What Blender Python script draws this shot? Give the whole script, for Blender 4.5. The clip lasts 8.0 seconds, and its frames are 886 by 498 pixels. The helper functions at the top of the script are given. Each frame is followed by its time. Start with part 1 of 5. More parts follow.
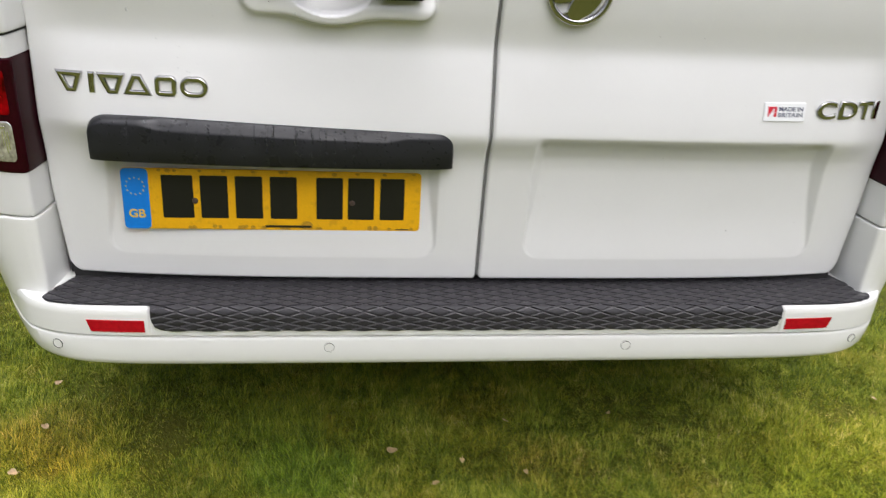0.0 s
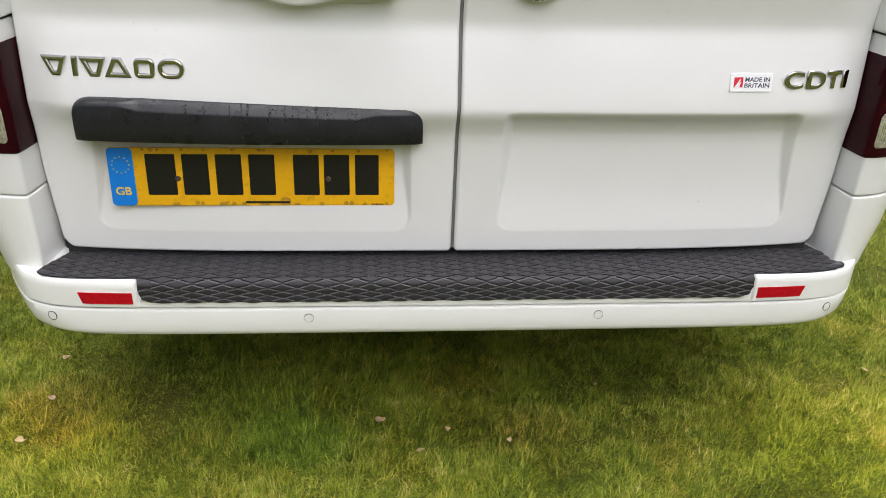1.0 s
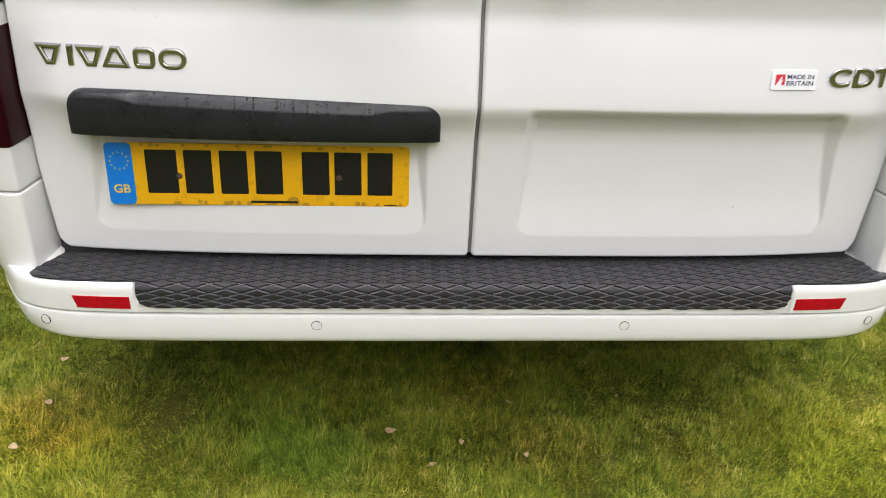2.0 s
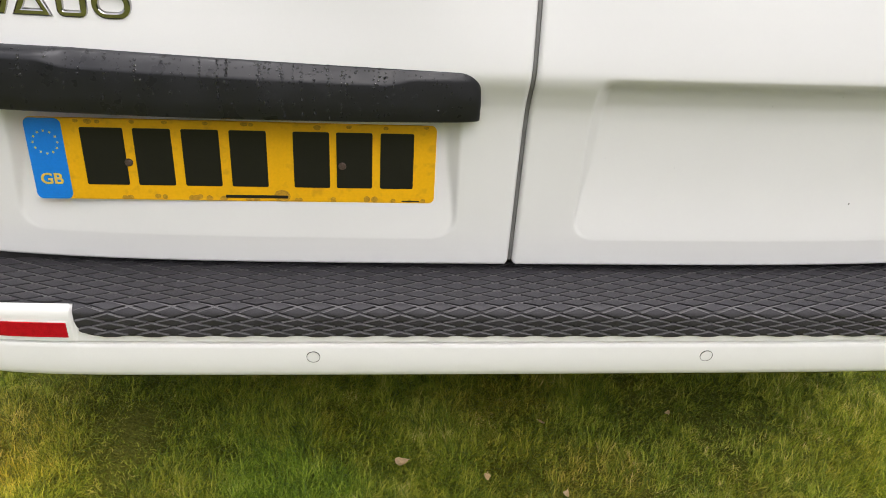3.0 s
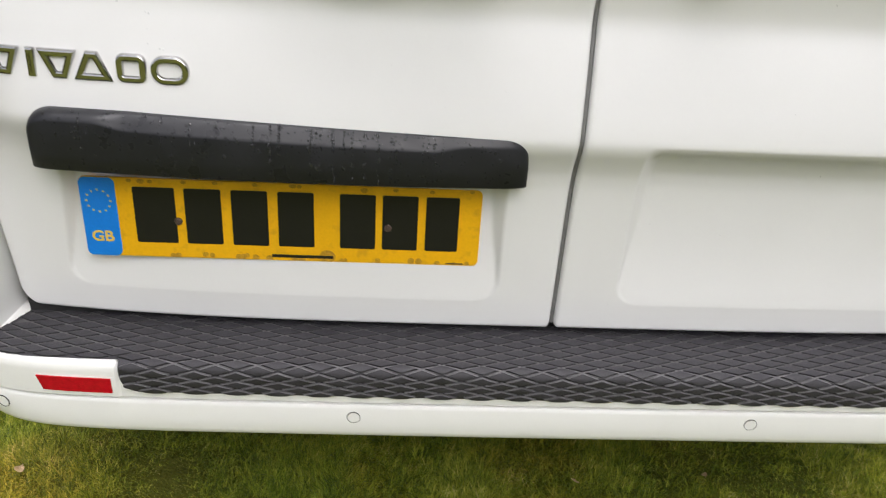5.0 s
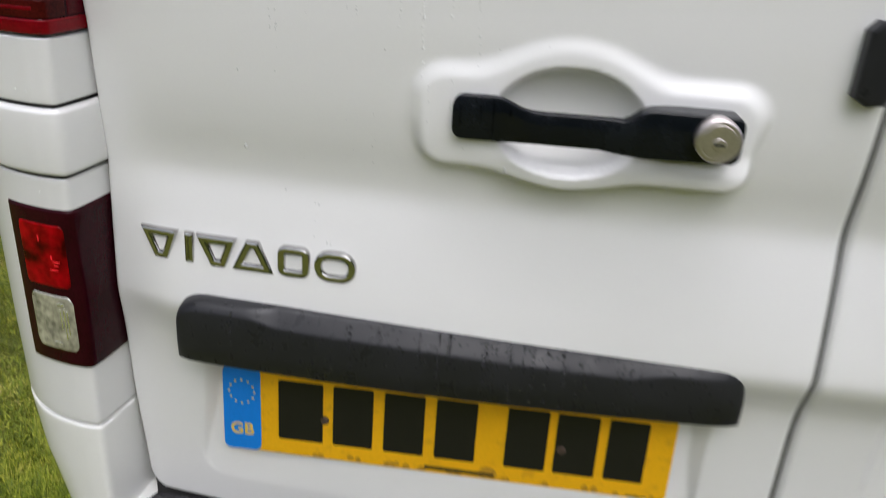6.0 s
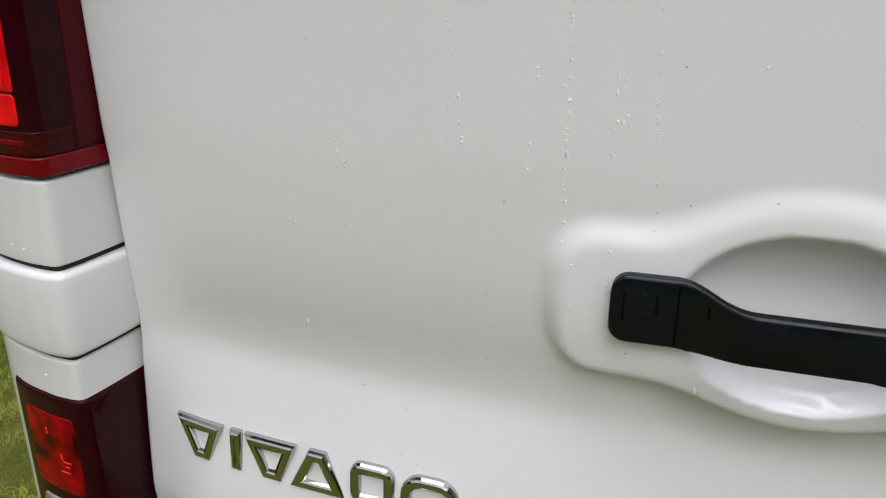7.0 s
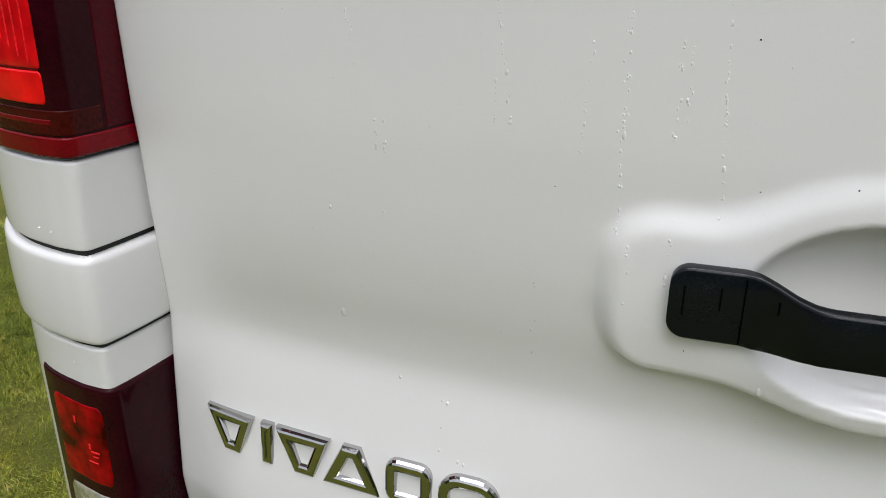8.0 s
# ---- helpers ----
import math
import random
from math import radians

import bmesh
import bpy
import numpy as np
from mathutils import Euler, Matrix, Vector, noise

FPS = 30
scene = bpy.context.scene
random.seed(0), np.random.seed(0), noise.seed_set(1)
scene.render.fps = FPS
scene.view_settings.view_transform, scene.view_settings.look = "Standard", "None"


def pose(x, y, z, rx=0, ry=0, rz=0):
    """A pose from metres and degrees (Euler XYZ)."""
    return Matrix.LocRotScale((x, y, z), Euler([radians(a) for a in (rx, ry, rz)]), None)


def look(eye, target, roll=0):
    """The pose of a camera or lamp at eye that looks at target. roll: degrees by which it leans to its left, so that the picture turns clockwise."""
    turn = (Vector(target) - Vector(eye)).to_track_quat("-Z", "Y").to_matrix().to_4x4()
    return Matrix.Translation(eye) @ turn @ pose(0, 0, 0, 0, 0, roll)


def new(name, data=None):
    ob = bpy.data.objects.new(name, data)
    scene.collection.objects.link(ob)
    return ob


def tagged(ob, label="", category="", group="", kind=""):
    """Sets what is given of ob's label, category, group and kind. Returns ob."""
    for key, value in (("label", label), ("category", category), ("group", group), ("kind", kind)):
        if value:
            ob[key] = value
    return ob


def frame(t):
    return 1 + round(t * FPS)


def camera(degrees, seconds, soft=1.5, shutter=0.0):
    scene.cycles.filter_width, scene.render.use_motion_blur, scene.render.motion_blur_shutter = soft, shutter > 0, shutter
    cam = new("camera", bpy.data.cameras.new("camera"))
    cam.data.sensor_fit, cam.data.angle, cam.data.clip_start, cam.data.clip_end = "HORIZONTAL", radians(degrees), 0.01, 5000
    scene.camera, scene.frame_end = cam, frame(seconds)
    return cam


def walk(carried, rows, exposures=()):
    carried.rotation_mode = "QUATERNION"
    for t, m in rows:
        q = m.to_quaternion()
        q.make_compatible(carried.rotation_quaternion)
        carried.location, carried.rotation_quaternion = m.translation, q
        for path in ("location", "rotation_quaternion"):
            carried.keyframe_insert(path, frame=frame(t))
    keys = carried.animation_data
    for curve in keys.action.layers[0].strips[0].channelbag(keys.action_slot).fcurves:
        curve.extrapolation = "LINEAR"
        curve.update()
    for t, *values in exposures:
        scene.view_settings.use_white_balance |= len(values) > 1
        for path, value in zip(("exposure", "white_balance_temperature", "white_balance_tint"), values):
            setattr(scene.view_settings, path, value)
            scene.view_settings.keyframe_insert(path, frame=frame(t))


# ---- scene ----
cam = camera(58.7, 8.0, soft=0.55, shutter=0.3)
PATH = [
    (0, (-0.251, -0.012, 1.176), (-0.002, 1.775, 0.312), 3.9),
    (0.1, (-0.215, -0.031, 1.178), (0.018, 1.749, 0.297), 3.7),
    (0.2, (-0.196, -0.043, 1.177), (0.034, 1.732, 0.285), 3.5),
    (0.3, (-0.176, -0.053, 1.173), (0.04, 1.721, 0.274), 3.2),
    (0.5, (-0.163, -0.061, 1.173), (0.036, 1.708, 0.261), 2.8),
    (1, (-0.146, -0.075, 1.18), (0.019, 1.703, 0.28), 2.1),
    (1.5, (-0.147, -0.071, 1.186), (0.002, 1.712, 0.294), 2.2),
    (1.7, (-0.14, -0.063, 1.18), (-0.006, 1.721, 0.288), 2.3),
    (2.8, (-0.196, 0.329, 1.085), (-0.028, 2.037, 0.058), 3.6),
    (3, (-0.195, 0.358, 1.087), (-0.02, 2.054, 0.04), 3.6),
    (3.5, (-0.194, 0.378, 1.087), (-0.01, 2.062, 0.024), 3.6),
    (4, (-0.183, 0.378, 1.091), (-0.008, 2.066, 0.032), 3.6),
    (4.2, (-0.185, 0.375, 1.09), (-0.013, 2.069, 0.041), 3.6),
    (5.3, (-0.256, 0.382, 1.154), (-0.184, 2.136, 0.196), 3.8),
    (5.5, (-0.283, 0.4, 1.178), (-0.242, 2.165, 0.238), 3.8),
    (5.6, (-0.299, 0.41, 1.18), (-0.266, 2.192, 0.273), 3.8),
    (5.7, (-0.306, 0.438, 1.183), (-0.31, 2.237, 0.308), 3.8),
    (5.9, (-0.31, 0.521, 1.188), (-0.43, 2.331, 0.347), 3.5),
    (6, (-0.313, 0.568, 1.187), (-0.493, 2.39, 0.383), 3.6),
    (6.1, (-0.316, 0.611, 1.192), (-0.552, 2.441, 0.42), 3.5),
    (6.2, (-0.313, 0.66, 1.196), (-0.633, 2.497, 0.458), 3.1),
    (6.3, (-0.312, 0.702, 1.202), (-0.671, 2.534, 0.485), 2.9),
    (6.5, (-0.306, 0.78, 1.207), (-0.766, 2.605, 0.53), 2.2),
    (6.7, (-0.33, 0.821, 1.207), (-0.822, 2.64, 0.535), 1.6),
    (7, (-0.354, 0.853, 1.199), (-0.898, 2.644, 0.494), 0.5),
    (7.5, (-0.368, 0.866, 1.187), (-0.959, 2.636, 0.466), -0.0),
    (8, (-0.371, 0.876, 1.188), (-0.98, 2.635, 0.455), 0.3),
]
EXPOSURES = [(0.0, 1.54, 6370, 13), (1.7, 1.62, 6450, 13), (2.8, 1.69, 6540, 13), (4.2, 1.69, 6540, 13), (5.4, 1.57, 6390, 12.5), (6.4, 1.27, 6250, 13), (8.0, 1.29, 6290, 12)]
walk(cam, [(t, look(eye, target, roll)) for t, eye, target, roll in PATH], EXPOSURES)

# ---- sky and sun: bright overcast day ----
world = bpy.data.worlds.new("overcast")
scene.world = world
world.use_nodes = True
wn = world.node_tree
wn.nodes.clear()
sky = wn.nodes.new("ShaderNodeTexSky")
sky.sky_type = "NISHITA"
sky.sun_disc = False
sky.sun_elevation = radians(52)
sky.sun_rotation = radians(162)
sky.air_density = 1.0
sky.dust_density = 4.0
hsv = wn.nodes.new("ShaderNodeHueSaturation")
hsv.inputs["Saturation"].default_value = 0.25
bg = wn.nodes.new("ShaderNodeBackground")
bg.inputs["Strength"].default_value = 0.07
wout = wn.nodes.new("ShaderNodeOutputWorld")
wn.links.new(sky.outputs[0], hsv.inputs["Color"])
wn.links.new(hsv.outputs[0], bg.inputs["Color"])
wn.links.new(bg.outputs[0], wout.inputs["Surface"])

sun_data = bpy.data.lights.new("sun", "SUN")
sun_data.energy = 1.6
sun_data.angle = radians(50)
sun_data.color = (1.0, 0.98, 0.985)
sun = new("sun", sun_data)
sun.matrix_world = look((-0.7, 2.7, 9.0), (0.0, 1.3, 0.5))


# ---- materials ----
def material(name, color, rough=0.5, bump_depth=0.0008, metal=0.0, coat=0.0, coat_rough=0.03, vary=0.08, scale=40.0, fine=400.0,
             bump=0.0, bump_scale=600.0, spec=0.5, trans=0.0, ior=1.45, rough_vary=0.0):
    mat = bpy.data.materials.new(name)
    mat.use_nodes = True
    nt = mat.node_tree
    b = nt.nodes["Principled BSDF"]
    b.inputs["Roughness"].default_value = rough
    b.inputs["Metallic"].default_value = metal
    b.inputs["Coat Weight"].default_value = coat
    b.inputs["Coat Roughness"].default_value = coat_rough
    b.inputs["Specular IOR Level"].default_value = spec
    b.inputs["Transmission Weight"].default_value = trans
    b.inputs["IOR"].default_value = ior
    geo = nt.nodes.new("ShaderNodeNewGeometry")
    n1 = nt.nodes.new("ShaderNodeTexNoise")
    n1.inputs["Scale"].default_value = scale
    n1.inputs["Detail"].default_value = 4.0
    n2 = nt.nodes.new("ShaderNodeTexNoise")
    n2.inputs["Scale"].default_value = fine
    n2.inputs["Detail"].default_value = 2.0
    nt.links.new(geo.outputs["Position"], n1.inputs["Vector"])
    nt.links.new(geo.outputs["Position"], n2.inputs["Vector"])
    add = nt.nodes.new("ShaderNodeMath")
    add.operation = "ADD"
    nt.links.new(n1.outputs["Fac"], add.inputs[0])
    nt.links.new(n2.outputs["Fac"], add.inputs[1])
    rng = nt.nodes.new("ShaderNodeMapRange")
    rng.inputs["From Min"].default_value = 0.7
    rng.inputs["From Max"].default_value = 1.3
    nt.links.new(add.outputs[0], rng.inputs["Value"])
    mix = nt.nodes.new("ShaderNodeMix")
    mix.data_type = "RGBA"
    lo = [c * (1 - vary) for c in color]
    hi = [min(1.0, c * (1 + vary)) for c in color]
    mix.inputs["A"].default_value = (*lo, 1)
    mix.inputs["B"].default_value = (*hi, 1)
    nt.links.new(rng.outputs[0], mix.inputs["Factor"])
    nt.links.new(mix.outputs["Result"], b.inputs["Base Color"])
    if rough_vary:
        rr = nt.nodes.new("ShaderNodeMapRange")
        rr.inputs["From Min"].default_value = 0.35
        rr.inputs["From Max"].default_value = 0.65
        rr.inputs["To Min"].default_value = max(0.0, rough - rough_vary)
        rr.inputs["To Max"].default_value = min(1.0, rough + rough_vary)
        nt.links.new(n1.outputs["Fac"], rr.inputs["Value"])
        nt.links.new(rr.outputs[0], b.inputs["Roughness"])
    if bump:
        n3 = nt.nodes.new("ShaderNodeTexNoise")
        n3.inputs["Scale"].default_value = bump_scale
        n3.inputs["Detail"].default_value = 3.0
        nt.links.new(geo.outputs["Position"], n3.inputs["Vector"])
        bp = nt.nodes.new("ShaderNodeBump")
        bp.inputs["Strength"].default_value = bump
        bp.inputs["Distance"].default_value = bump_depth
        nt.links.new(n3.outputs["Fac"], bp.inputs["Height"])
        nt.links.new(bp.outputs[0], b.inputs["Normal"])
    return mat


WHITE = material("white_paint", (0.745, 0.747, 0.748), rough=0.42, coat=0.75, coat_rough=0.11, vary=0.015, scale=9, fine=900)
BUMPER_WHITE = material("bumper_paint", (0.790, 0.794, 0.777), rough=0.42, coat=0.5, coat_rough=0.08, vary=0.02, scale=12, fine=700)
SEAL = material("rubber_seal", (0.16, 0.16, 0.155), rough=0.6, vary=0.15, scale=60)
JAMB = material("dark_jamb", (0.02, 0.02, 0.02), rough=0.8, vary=0.2)
TRIM = material("black_plastic", (0.0135, 0.014, 0.017), rough=0.38, spec=0.45, vary=0.12, scale=25, fine=500, bump=0.10, bump_scale=900, rough_vary=0.12)
HANDLE = material("handle_plastic", (0.0045, 0.0060, 0.0085), rough=0.20, spec=0.30, vary=0.3, scale=30, fine=500, rough_vary=0.12)
SLOT = material("slot_black", (0.001, 0.001, 0.0015), rough=1.0, spec=0.0, vary=0.1)
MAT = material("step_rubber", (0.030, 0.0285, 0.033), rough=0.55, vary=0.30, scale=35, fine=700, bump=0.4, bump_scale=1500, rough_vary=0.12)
# walls of the diamonds: their shade painted in as a darker rubber
MAT_WALL = material("shaded_wall_rubber", (0.010, 0.010, 0.0115), rough=0.5, vary=0.2, scale=60)
# upper edges and bend: the light they catch painted in as paler rubber
MAT_LIT = material("lit_rubber", (0.105, 0.103, 0.106), rough=0.7, vary=0.3, scale=60, fine=900)
# groove floor on top of the step, lighter than the diamonds
MAT_FLOOR = material("groove_rubber", (0.095, 0.093, 0.094), rough=0.7, vary=0.35, scale=60, fine=900)
CHROME = material("chrome", (0.47, 0.465, 0.46), rough=0.07, metal=1.0, vary=0.03, scale=80)
STEEL = material("lock_steel", (0.62, 0.57, 0.57), rough=0.38, metal=1.0, vary=0.06, scale=200)
STEEL_BRIGHT = material("mirror_facet", (0.90, 0.89, 0.86), rough=0.12, metal=0.9, vary=0.05, scale=200)
YELLOW = material("plate_yellow", (0.80, 0.42, 0.003), rough=0.45, coat=0.1, vary=0.05, scale=18, fine=250)
BLUE = material("plate_blue", (0.003, 0.20, 0.70), rough=0.4, coat=0.1, vary=0.06, scale=30)
BLACK = material("plate_black", (0.009, 0.009, 0.008), rough=0.4, vary=0.15)
STAIN = material("brown_stain", (0.47, 0.25, 0.015), rough=0.7, vary=0.3, scale=150, fine=600)
GOLD = material("band_yellow", (0.74, 0.50, 0.08), rough=0.4, vary=0.05)
SCREW = material("rusty_screw", (0.10, 0.07, 0.055), rough=0.6, metal=0.4, vary=0.4, scale=500, fine=1500)
REFLECTOR = material("red_reflector", (0.45, 0.0025, 0.012), rough=0.2, spec=0.2, coat=0.3, vary=0.25, scale=120, fine=900, bump=0.5, bump_scale=700)
LAMP_DARK = material("smoked_lamp", (0.022, 0.0012, 0.0040), rough=0.12, coat=0.0, vary=0.35, scale=25, spec=0.16)
LAMP_RED = material("red_lens", (0.80, 0.004, 0.006), rough=0.2, spec=0.2, coat=0.3, coat_rough=0.02, vary=0.22, scale=30, fine=60)
LAMP_DEEP = material("deep_red_lens", (0.20, 0.0004, 0.002), rough=0.12, spec=0.12, coat=0.0, vary=0.85, scale=38, fine=70)
LAMP_MAROON = material("maroon_lens", (0.15, 0.0008, 0.005), rough=0.15, spec=0.2, coat=0.1, coat_rough=0.02, vary=0.25, scale=40)
LAMP_INNER = material("inner_red_lens", (0.60, 0.003, 0.006), rough=0.16, spec=0.25, coat=0.3, coat_rough=0.02, vary=0.35, scale=22, fine=60)
LAMP_GLOOM = material("lamp_floor", (0.045, 0.0035, 0.003), rough=0.2, spec=0.16, vary=0.5, scale=30)
LAMP_EDGE = material("lamp_edge", (0.055, 0.0006, 0.004), rough=0.12, spec=0.2, vary=0.3, scale=30)
LAMP_FACET = material("lens_facet", (0.80, 0.02, 0.026), rough=0.12, spec=0.15, coat=0.0, coat_rough=0.02, vary=0.2, scale=200)
LAMP_CLEAR = material("clear_lens", (0.58, 0.56, 0.52), rough=0.16, metal=0.6, coat=1.0, vary=0.5, scale=55, fine=140, bump=0.8, bump_scale=22, bump_depth=0.008)
STICKER = material("sticker_white", (0.84, 0.85, 0.87), rough=0.3, vary=0.02)
STICKER_RED = material("sticker_red", (0.62, 0.03, 0.05), rough=0.35, vary=0.05)
STICKER_INK = material("sticker_ink", (0.05, 0.06, 0.12), rough=0.4, vary=0.08)
SENSOR_RING = material("sensor_ring", (0.05, 0.05, 0.05), rough=0.6, vary=0.1)
TYRE = material("tyre_rubber", (0.02, 0.02, 0.02), rough=0.8, vary=0.2)
RIM = material("wheel_steel", (0.4, 0.4, 0.4), rough=0.4, metal=0.8, vary=0.08)
LEAF = material("dead_leaf_brown", (0.66, 0.49, 0.31), rough=0.6, vary=0.25, scale=120, fine=700)
def water(name, body, share):
    """Glossy beads: what they lie on shows through, and a body tint paints in the light that they gather."""
    mat = bpy.data.materials.new(name)
    mat.use_nodes = True
    nt = mat.node_tree
    b = nt.nodes["Principled BSDF"]
    b.inputs["Base Color"].default_value = (*body, 1)
    b.inputs["Roughness"].default_value = 0.03
    b.inputs["IOR"].default_value = 1.33
    b.inputs["Alpha"].default_value = share
    b.inputs["Specular IOR Level"].default_value = 1.0
    return mat


# white tint stands in for the brightness that drops gather on paint
WATER_BRIGHT = water("water_on_paint", (0.95, 0.96, 0.97), 0.62)
WATER = water("water_on_plastic", (0.030, 0.030, 0.034), 0.55)


def stained_yellow():
    """Brown water marks along the plate's lower rim."""
    nt = YELLOW.node_tree
    b = nt.nodes["Principled BSDF"]
    old = b.inputs["Base Color"].links[0].from_socket
    geo = nt.nodes.new("ShaderNodeNewGeometry")
    vor = nt.nodes.new("ShaderNodeTexNoise")
    vor.inputs["Scale"].default_value = 55.0
    vor.inputs["Detail"].default_value = 3.0
    nt.links.new(geo.outputs["Position"], vor.inputs["Vector"])
    rng = nt.nodes.new("ShaderNodeMapRange")
    rng.inputs["From Min"].default_value = 0.56
    rng.inputs["From Max"].default_value = 0.70
    rng.inputs["To Max"].default_value = 0.35
    nt.links.new(vor.outputs["Fac"], rng.inputs["Value"])
    mix = nt.nodes.new("ShaderNodeMix")
    mix.data_type = "RGBA"
    nt.links.new(rng.outputs[0], mix.inputs["Factor"])
    nt.links.new(old, mix.inputs["A"])
    mix.inputs["B"].default_value = (0.40, 0.20, 0.02, 1)
    nt.links.new(mix.outputs["Result"], b.inputs["Base Color"])


stained_yellow()


def grass_material(name, stops, rough, blade):
    """Lawn colours: patches a hand to a metre wide, and a shade of its own for every blade."""
    mat = bpy.data.materials.new(name)
    mat.use_nodes = True
    nt = mat.node_tree
    b = nt.nodes["Principled BSDF"]
    b.inputs["Roughness"].default_value = rough
    b.inputs["Specular IOR Level"].default_value = 0.22
    geo = nt.nodes.new("ShaderNodeNewGeometry")
    big = nt.nodes.new("ShaderNodeTexNoise")
    big.inputs["Scale"].default_value = 3.2
    big.inputs["Detail"].default_value = 4.0
    nt.links.new(geo.outputs["Position"], big.inputs["Vector"])
    small = nt.nodes.new("ShaderNodeTexNoise")
    small.inputs["Scale"].default_value = 26.0 if blade else 160.0
    small.inputs["Detail"].default_value = 5.0
    nt.links.new(geo.outputs["Position"], small.inputs["Vector"])
    m1 = nt.nodes.new("ShaderNodeMath")
    m1.operation = "MULTIPLY_ADD"
    m1.inputs[1].default_value = 0.70 if blade else 0.75
    nt.links.new((geo.outputs["Random Per Island"] if blade else small.outputs["Fac"]), m1.inputs[0])
    m2 = nt.nodes.new("ShaderNodeMath")
    m2.operation = "MULTIPLY_ADD"
    m2.inputs[1].default_value = 0.8
    m2.inputs[2].default_value = -0.275 if blade else -0.27
    nt.links.new(big.outputs["Fac"], m2.inputs[0])
    nt.links.new(m2.outputs[0], m1.inputs[2])
    ramp = nt.nodes.new("ShaderNodeValToRGB")
    ramp.color_ramp.elements.remove(ramp.color_ramp.elements[1])
    for k, (p, c) in enumerate(stops):
        e = ramp.color_ramp.elements[0] if k == 0 else ramp.color_ramp.elements.new(p)
        e.position = p
        e.color = (*c, 1)
    if blade:
        # tufts a few centimetres wide differ too
        m3 = nt.nodes.new("ShaderNodeMath")
        m3.operation = "MULTIPLY_ADD"
        m3.inputs[1].default_value = 0.9
        nt.links.new(small.outputs["Fac"], m3.inputs[0])
        m4 = nt.nodes.new("ShaderNodeMath")
        m4.inputs[1].default_value = -0.45
        nt.links.new(m1.outputs[0], m4.inputs[0])
        nt.links.new(m4.outputs[0], m3.inputs[2])
        nt.links.new(m3.outputs[0], ramp.inputs["Fac"])
    else:
        nt.links.new(m1.outputs[0], ramp.inputs["Fac"])
    # moss-yellow and worn earthy spots
    spot = nt.nodes.new("ShaderNodeTexNoise")
    spot.inputs["Scale"].default_value = 5.5
    spot.inputs["Detail"].default_value = 3.0
    nt.links.new(geo.outputs["Position"], spot.inputs["Vector"])
    near = nt.nodes.new("ShaderNodeMapRange")
    near.inputs["From Min"].default_value = 0.53
    near.inputs["From Max"].default_value = 0.68
    near.inputs["To Max"].default_value = 0.75
    nt.links.new(spot.outputs["Fac"], near.inputs["Value"])
    tint = nt.nodes.new("ShaderNodeMix")
    tint.data_type = "RGBA"
    tint.blend_type = "MULTIPLY"
    nt.links.new(near.outputs[0], tint.inputs["Factor"])
    nt.links.new(ramp.outputs[0], tint.inputs["A"])
    tint.inputs["B"].default_value = (1.12, 0.98, 0.85, 1)
    colour = tint.outputs["Result"]
    # pale, mossy and worn patches that this lawn has; the last, wide one paints shade beside the van
    for cx, cy, r, by in ((-0.85, 1.16, 0.30, (1.12, 1.10, 1.1)), (0.66, 1.34, 0.20, (1.22, 1.20, 1.3)), (0.95, 1.26, 0.30, (1.40, 1.32, 1.0)),
                          (-0.86, 1.46, 0.13, (1.12, 0.90, 1.0)), (-0.92, 1.34, 0.15, (1.30, 1.14, 1.0)), (-0.70, 1.42, 0.15, (1.28, 1.20, 1.2)), (-0.72, 1.24, 0.14, (1.12, 1.08, 1.0)),
                          (0.10, 1.36, 0.12, (1.0, 0.92, 0.95)), (0.20, 1.30, 0.08, (1.15, 1.0, 1.1)), (-0.35, 1.33, 0.13, (0.85, 1.03, 0.95)),
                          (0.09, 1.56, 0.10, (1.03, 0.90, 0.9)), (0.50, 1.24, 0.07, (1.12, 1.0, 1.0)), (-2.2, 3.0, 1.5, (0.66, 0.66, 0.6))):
        far = nt.nodes.new("ShaderNodeVectorMath")
        far.operation = "DISTANCE"
        far.inputs[1].default_value = (cx, cy, 0.0)
        nt.links.new(geo.outputs["Position"], far.inputs[0])
        wob = nt.nodes.new("ShaderNodeMath")
        wob.operation = "MULTIPLY_ADD"
        wob.inputs[1].default_value = 0.30
        nt.links.new(spot.outputs["Fac"], wob.inputs[0])
        nt.links.new(far.outputs["Value"], wob.inputs[2])
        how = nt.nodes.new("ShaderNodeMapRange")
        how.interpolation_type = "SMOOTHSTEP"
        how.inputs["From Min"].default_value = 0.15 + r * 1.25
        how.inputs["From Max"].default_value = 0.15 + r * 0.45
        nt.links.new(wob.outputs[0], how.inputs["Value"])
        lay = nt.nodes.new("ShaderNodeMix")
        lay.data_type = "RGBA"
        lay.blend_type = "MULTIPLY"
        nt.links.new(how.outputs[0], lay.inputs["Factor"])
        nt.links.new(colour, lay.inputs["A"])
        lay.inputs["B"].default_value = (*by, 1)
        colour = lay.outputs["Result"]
    nt.links.new(colour, b.inputs["Base Color"])
    if not blade:
        bp = nt.nodes.new("ShaderNodeBump")
        bp.inputs["Strength"].default_value = 0.8
        bp.inputs["Distance"].default_value = 0.02
        nt.links.new(small.outputs["Fac"], bp.inputs["Height"])
        nt.links.new(bp.outputs[0], b.inputs["Normal"])
    return mat


BLADE = grass_material("grass_blade", [(0.0, (0.042, 0.062, 0.004)), (0.30, (0.112, 0.158, 0.009)), (0.56, (0.215, 0.262, 0.018)),
                                       (0.82, (0.36, 0.36, 0.045)), (1.0, (0.56, 0.47, 0.19))], 0.55, True)
